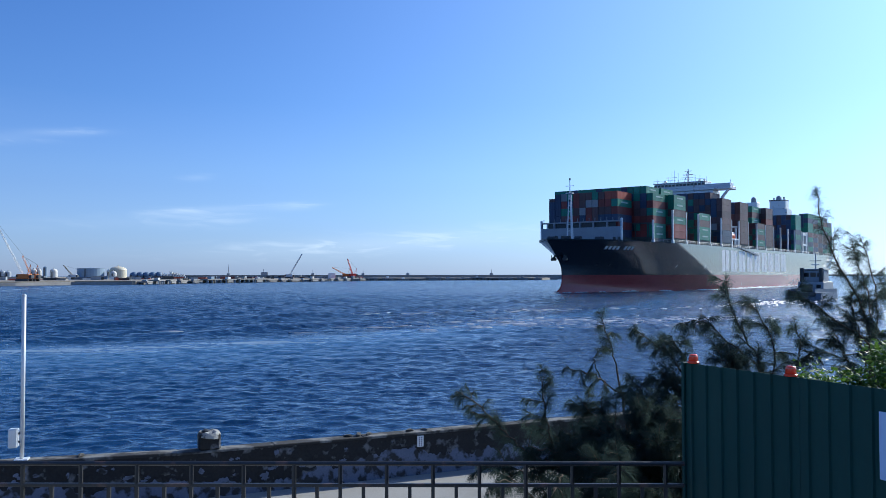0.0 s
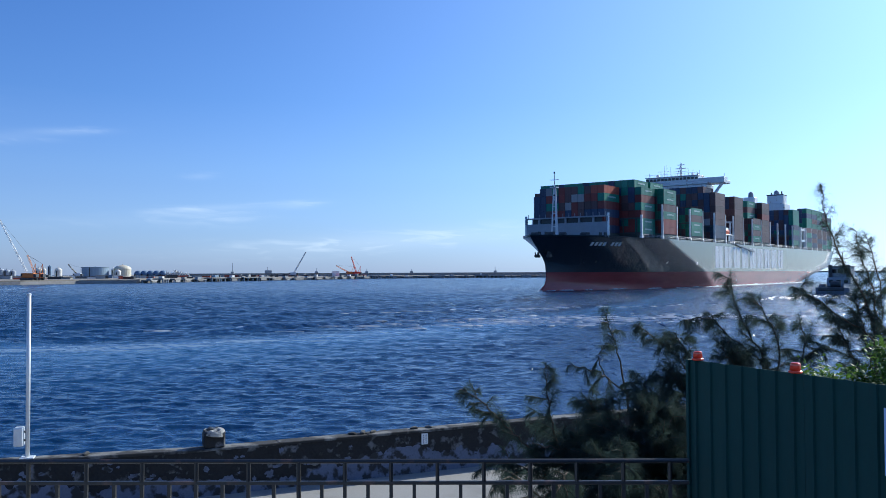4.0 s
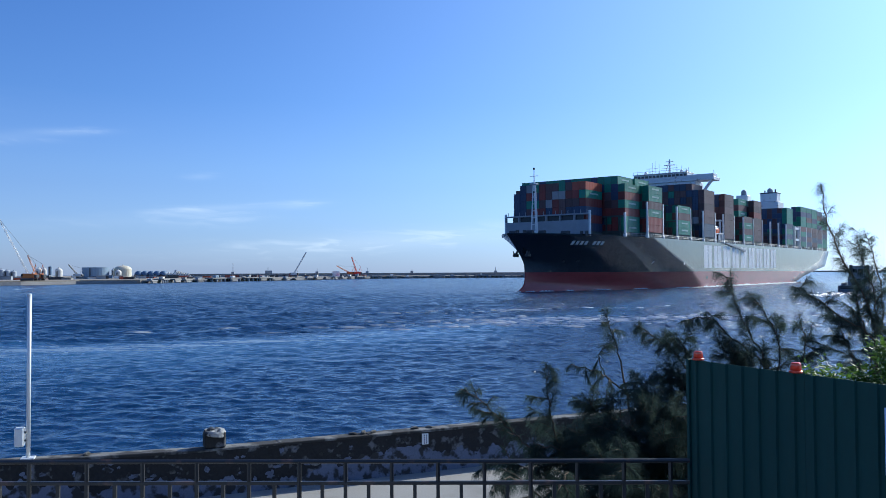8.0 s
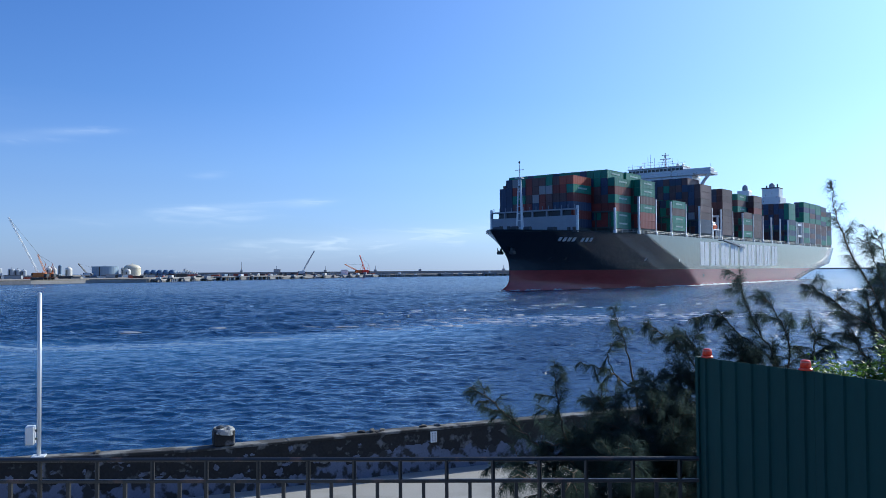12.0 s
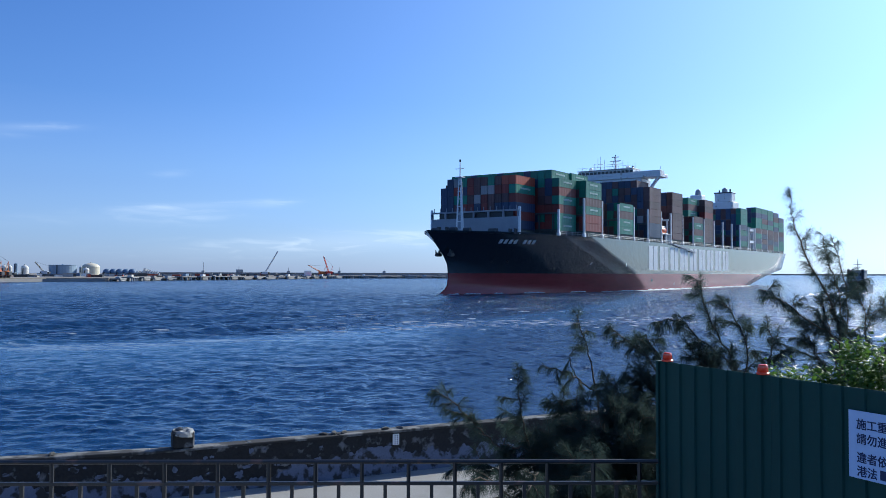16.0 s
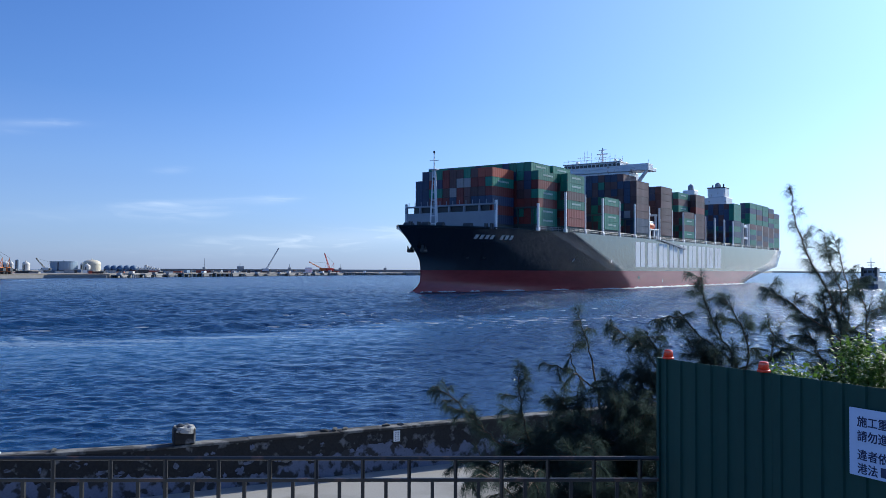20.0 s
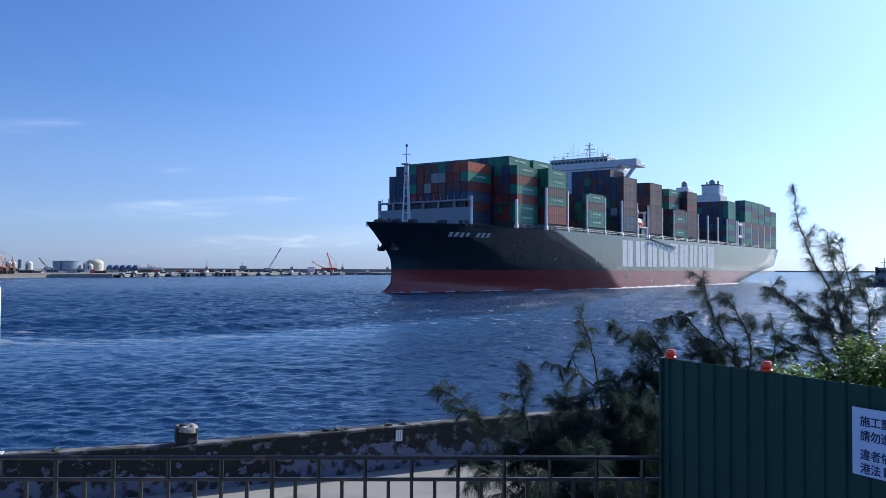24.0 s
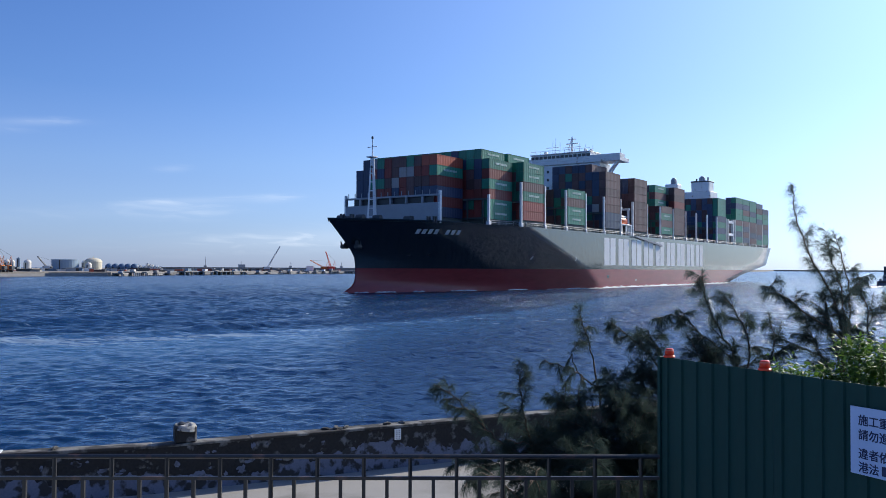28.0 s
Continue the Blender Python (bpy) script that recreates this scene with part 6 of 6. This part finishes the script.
def tank(name, label, az, d, r, z1, mat, dome=0.0):
    x, y = polar(az, d)
    t = tagged(empty(name, pose(x, y, 2.5)), label, "storage tank", "storage tanks")
    h = z1 - 2.5
    part("shell", revolve(B(), [(r, -0.2), (r, h)], 28), mat, t)
    prof = [(r * 1.01, h), (r * 1.01, h + 0.5)] + [(r * math.cos(a), h + 0.5 + dome * math.sin(a)) for a in [math.pi / 2 * k / 6 for k in range(1, 6)]] if dome else [(r * 1.015, h), (r * 1.015, h + 0.6), (r * 0.5, h + 1.0)]
    part("roof", revolve(B(), prof, 28), mat, t)
    part("vent", tube(B(), (0, 0, h + dome), (0, 0, h + dome + 1.8), 0.8, n=8), mat, t)
    part("stair", box(B(), -0.6, 0.6, -r - 0.7, -r, 0, h), "steel_dark", t)
    return t


def build_shore_things():
    tank("storage_tank", "wide blue-grey storage tank on the far shore", -23.38, 1300, 18.3, 15.6, "tank_blue")
    tank("storage_tank", "slim pale silo beside a wide tank", -22.31, 1330, 3.2, 11.5, "tank_white", 2.4)
    tank("storage_tank", "cream domed storage tank on the far shore", -21.76, 1300, 12.0, 12.8, "tank_cream", 5.8)
    tank("storage_tank", "small pale domed tank on the far shore", -22.04, 1240, 4.2, 8.5, "tank_white", 3.2)
    for az, r in ((-26.61, 5.0), (-25.5, 4.8), (-26.33, 3.2)):
        tank("storage_tank", "pale domed tank on the far shore", az, 1250, r, 11.0, "tank_white", 3.6)
    tank("storage_tank", "slim grey silo on the far shore", -25.98, 1240, 2.6, 16.4, "tank_blue")
    for i, az in enumerate((-28.01, -28.35, -28.68, -29.4)):
        tank("storage_tank", "pale silo on the far shore", az, 1240, 3.6 + 0.4 * i, 9.5 + i, "tank_grey", 1.6)
    for i in range(5):
        az = -20.82 + 0.38 * i
        x, y = polar(az, 1250)
        s = tagged(empty("domed_shed", pose(x, y, 2.5, 0, 0, -20)), "dark blue domed storage shed on the far shore", "shed", "domed sheds")
        bm = B()
        prof = [(5.6, 0), (5.6, 3.6), (5.2, 5.2), (4.0, 6.9), (2.2, 8.0), (0.4, 8.4)]
        smooth(part("shell", revolve(bm, prof, 18), "shed_blue", s))
        part("door", box(B(), -1.5, 1.5, -5.9, -5.4, 0, 3.4), "steel_dark", s)
    rng = random.Random(8)
    for i in range(9):
        az = -18.98 + 0.154 * i
        x, y = polar(az, 1200)
        s = tagged(empty("process_unit", pose(x, y, 2.5)), "pale pipework and small vessels of a plant", "plant unit", "plant units on the far shore")
        h = rng.uniform(4, 8.4)
        part("vessel", revolve(B(), [(1.4, 0), (1.4, h), (0.5, h + 0.8)], 12), "tank_white", s)
        part("frame", box(B(), 1.2, 2.6, -1, 1, 0, h * 0.6), "deck_grey", s)
        part("chute", tube(B(), (-1.8, -1.6, 0), (1.6, -1.6, h + 1.0), 0.55, n=6), "white", s)
        part("pipe", tube(B(), (-2.2, 0, 0), (-2.2, 0, h + rng.uniform(0, 3)), 0.35, n=6), "tank_white", s)
    # low sheds and heaps that fill the shore
    for i in range(78):
        az = -29.5 + 0.305 * i + rng.uniform(-0.15, 0.15)
        d = {0: 640, 1: 720, 2: 800}[min(2, max(0, int((az + 24) / 4)))] + rng.uniform(0, 220)
        if az > -12:
            d = 960 + rng.uniform(0, 60)
        x, y = polar(az, d)
        w, h = rng.choice((2.5, 4, 6, 9, 14)) * rng.uniform(0.7, 1.2), rng.uniform(0.8, 3.0)
        s = tagged(empty("shore_shed", pose(x, y, 2.5, 0, 0, -az + rng.uniform(-20, 20))), "low work shed on the far shore", "shed", "sheds on the far shore")
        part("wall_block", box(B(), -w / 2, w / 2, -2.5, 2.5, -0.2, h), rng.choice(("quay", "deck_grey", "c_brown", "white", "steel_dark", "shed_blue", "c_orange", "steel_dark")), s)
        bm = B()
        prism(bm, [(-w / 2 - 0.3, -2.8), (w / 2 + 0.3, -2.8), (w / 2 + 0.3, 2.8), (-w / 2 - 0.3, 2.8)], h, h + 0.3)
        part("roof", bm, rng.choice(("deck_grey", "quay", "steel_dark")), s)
    crawler_crane("crawler_crane", "orange crawler crane with a tall pale lattice boom", -27.15, 590, 2.5, -28.85, 3.45, "crane_orange", "crane_hazed")
    crawler_crane("crawler_crane", "small orange crawler crane on the shore", -26.75, 600, 2.5, -27.25, 1.2, "crane_orange", "crane_orange")
    crawler_crane("crawler_crane", "far pale crawler crane with a raised boom", -10.92, 960, 2.6, -10.08, 1.42, "crane_hazed", "crane_hazed")
    crawler_crane("crawler_crane", "red crawler crane on a barge", -6.65, 940, 3.2, -7.02, 1.10, "crane_red", "crane_red")
    crawler_crane("crawler_crane", "small orange crane on a barge", -7.1, 945, 3.2, -8.05, 0.50, "crane_orange", "crane_orange")
    crawler_crane("crawler_crane", "thin dark crane behind the tanks", -24.4, 1000, 2.5, -24.95, 0.62, "crane_hazed", "steel_dark")
    x, y = polar(-6.85, 938)
    bg = tagged(empty("crane_barge", pose(x, y, 0, 0, 0, 8)), "red and white work barge carrying cranes", "barge")
    part("hull", box(B(), -26, 26, -8, 8, -1.5, 3.1, 0.3), "crane_red", bg)
    part("house", box(B(), -24, -16, -4, 4, 3.1, 8.4, 0.2), "white", bg, "white deckhouse")
    part("deck_edge", box(B(), -26.2, 26.2, -8.2, -8.0, 2.2, 3.2), "white", bg)
    # a far ship and light towers on the breakwater
    x, y = polar(-12.8, 1250)
    fs = tagged(empty("moored_ship", pose(x, y, 0, 0, 0, 12)), "grey work ship moored by the far breakwater", "ship")
    part("hull", box(B(), -18, 16, -5, 5, -1, 5.4, 0.4), "steel_dark", fs)
    part("house", box(B(), 0, 10, -4, 4, 5.4, 10.6, 0.3), "deck_grey", fs)
    part("mast", tube(B(), (4, 0, 10), (4, 0, 15), 0.4, n=6), "deck_grey", fs)
    for az, h in ((-14.9, 19), (-9.35, 12), (-3.0, 9), (2.6, 12), (-6.0, 12)):
        x, y = (-100 + (az + 5) * 20.7, 1157) if az > -6.2 else polar(az, 1172 if az > -10 else 1195)
        lt = tagged(empty("light_mast", pose(x, y, 5.8)), "thin light mast on the far breakwater", "mast", "masts on the breakwater")
        part("shaft", tube(B(), (0, 0, 0), (0, 0, h - 4), 0.5, 0.25, 6), "deck_grey", lt)
        part("base", box(B(), -2, 2, -2, 2, 0, 3, 0.2), "deck_grey", lt)


build_shore()
build_shore_things()


def motions():
    rows = [(t, pose(4.1106 - 0.5874 * d, 244.8875 - 0.8093 * d, 0, 0, 0, turn)) for t, d, turn in
            [(t, 3.5224 * (t - 14) + 0.5 * 0.00383 * (t - 14) ** 2, 54.0303 - 0.003327 * (t - 14)) for t in range(0, 29, 4)]]
    walk(SHIP, rows)
    walk(SEA, [(t, pose(0, 5.6 - 0.4 * t, 0)) for t in range(0, 29, 2)])      # the waves run towards the near shore
    walk(SHIP_FOAM, rows)
    walk(DRIFT_FOAM, [(t, pose(17 - 0.42 * t, 112 - 0.35 * t, -0.012 * max(0, t - 7))) for t in (0, 7, 14, 21, 28)])
    walk(CREST_FOAM, [(t, pose(14 - 0.9 * t, 148 - 1.1 * t, -0.012 * max(0, t - 7))) for t in (0, 7, 14, 21, 28)])
    walk(TUG_FOAM, [(t, pose(72 + 3.72 * t, 187 + 4.90 * t, 0, 0, 0, 52.8)) for t in (0, 7, 14, 21, 28)])
    walk(TUG, [(t, pose(94 + 3.72 * t, 216 + 4.90 * t, 0, 0, 0, 52.8)) for t in (0, 7, 14, 21, 28)])


motions()
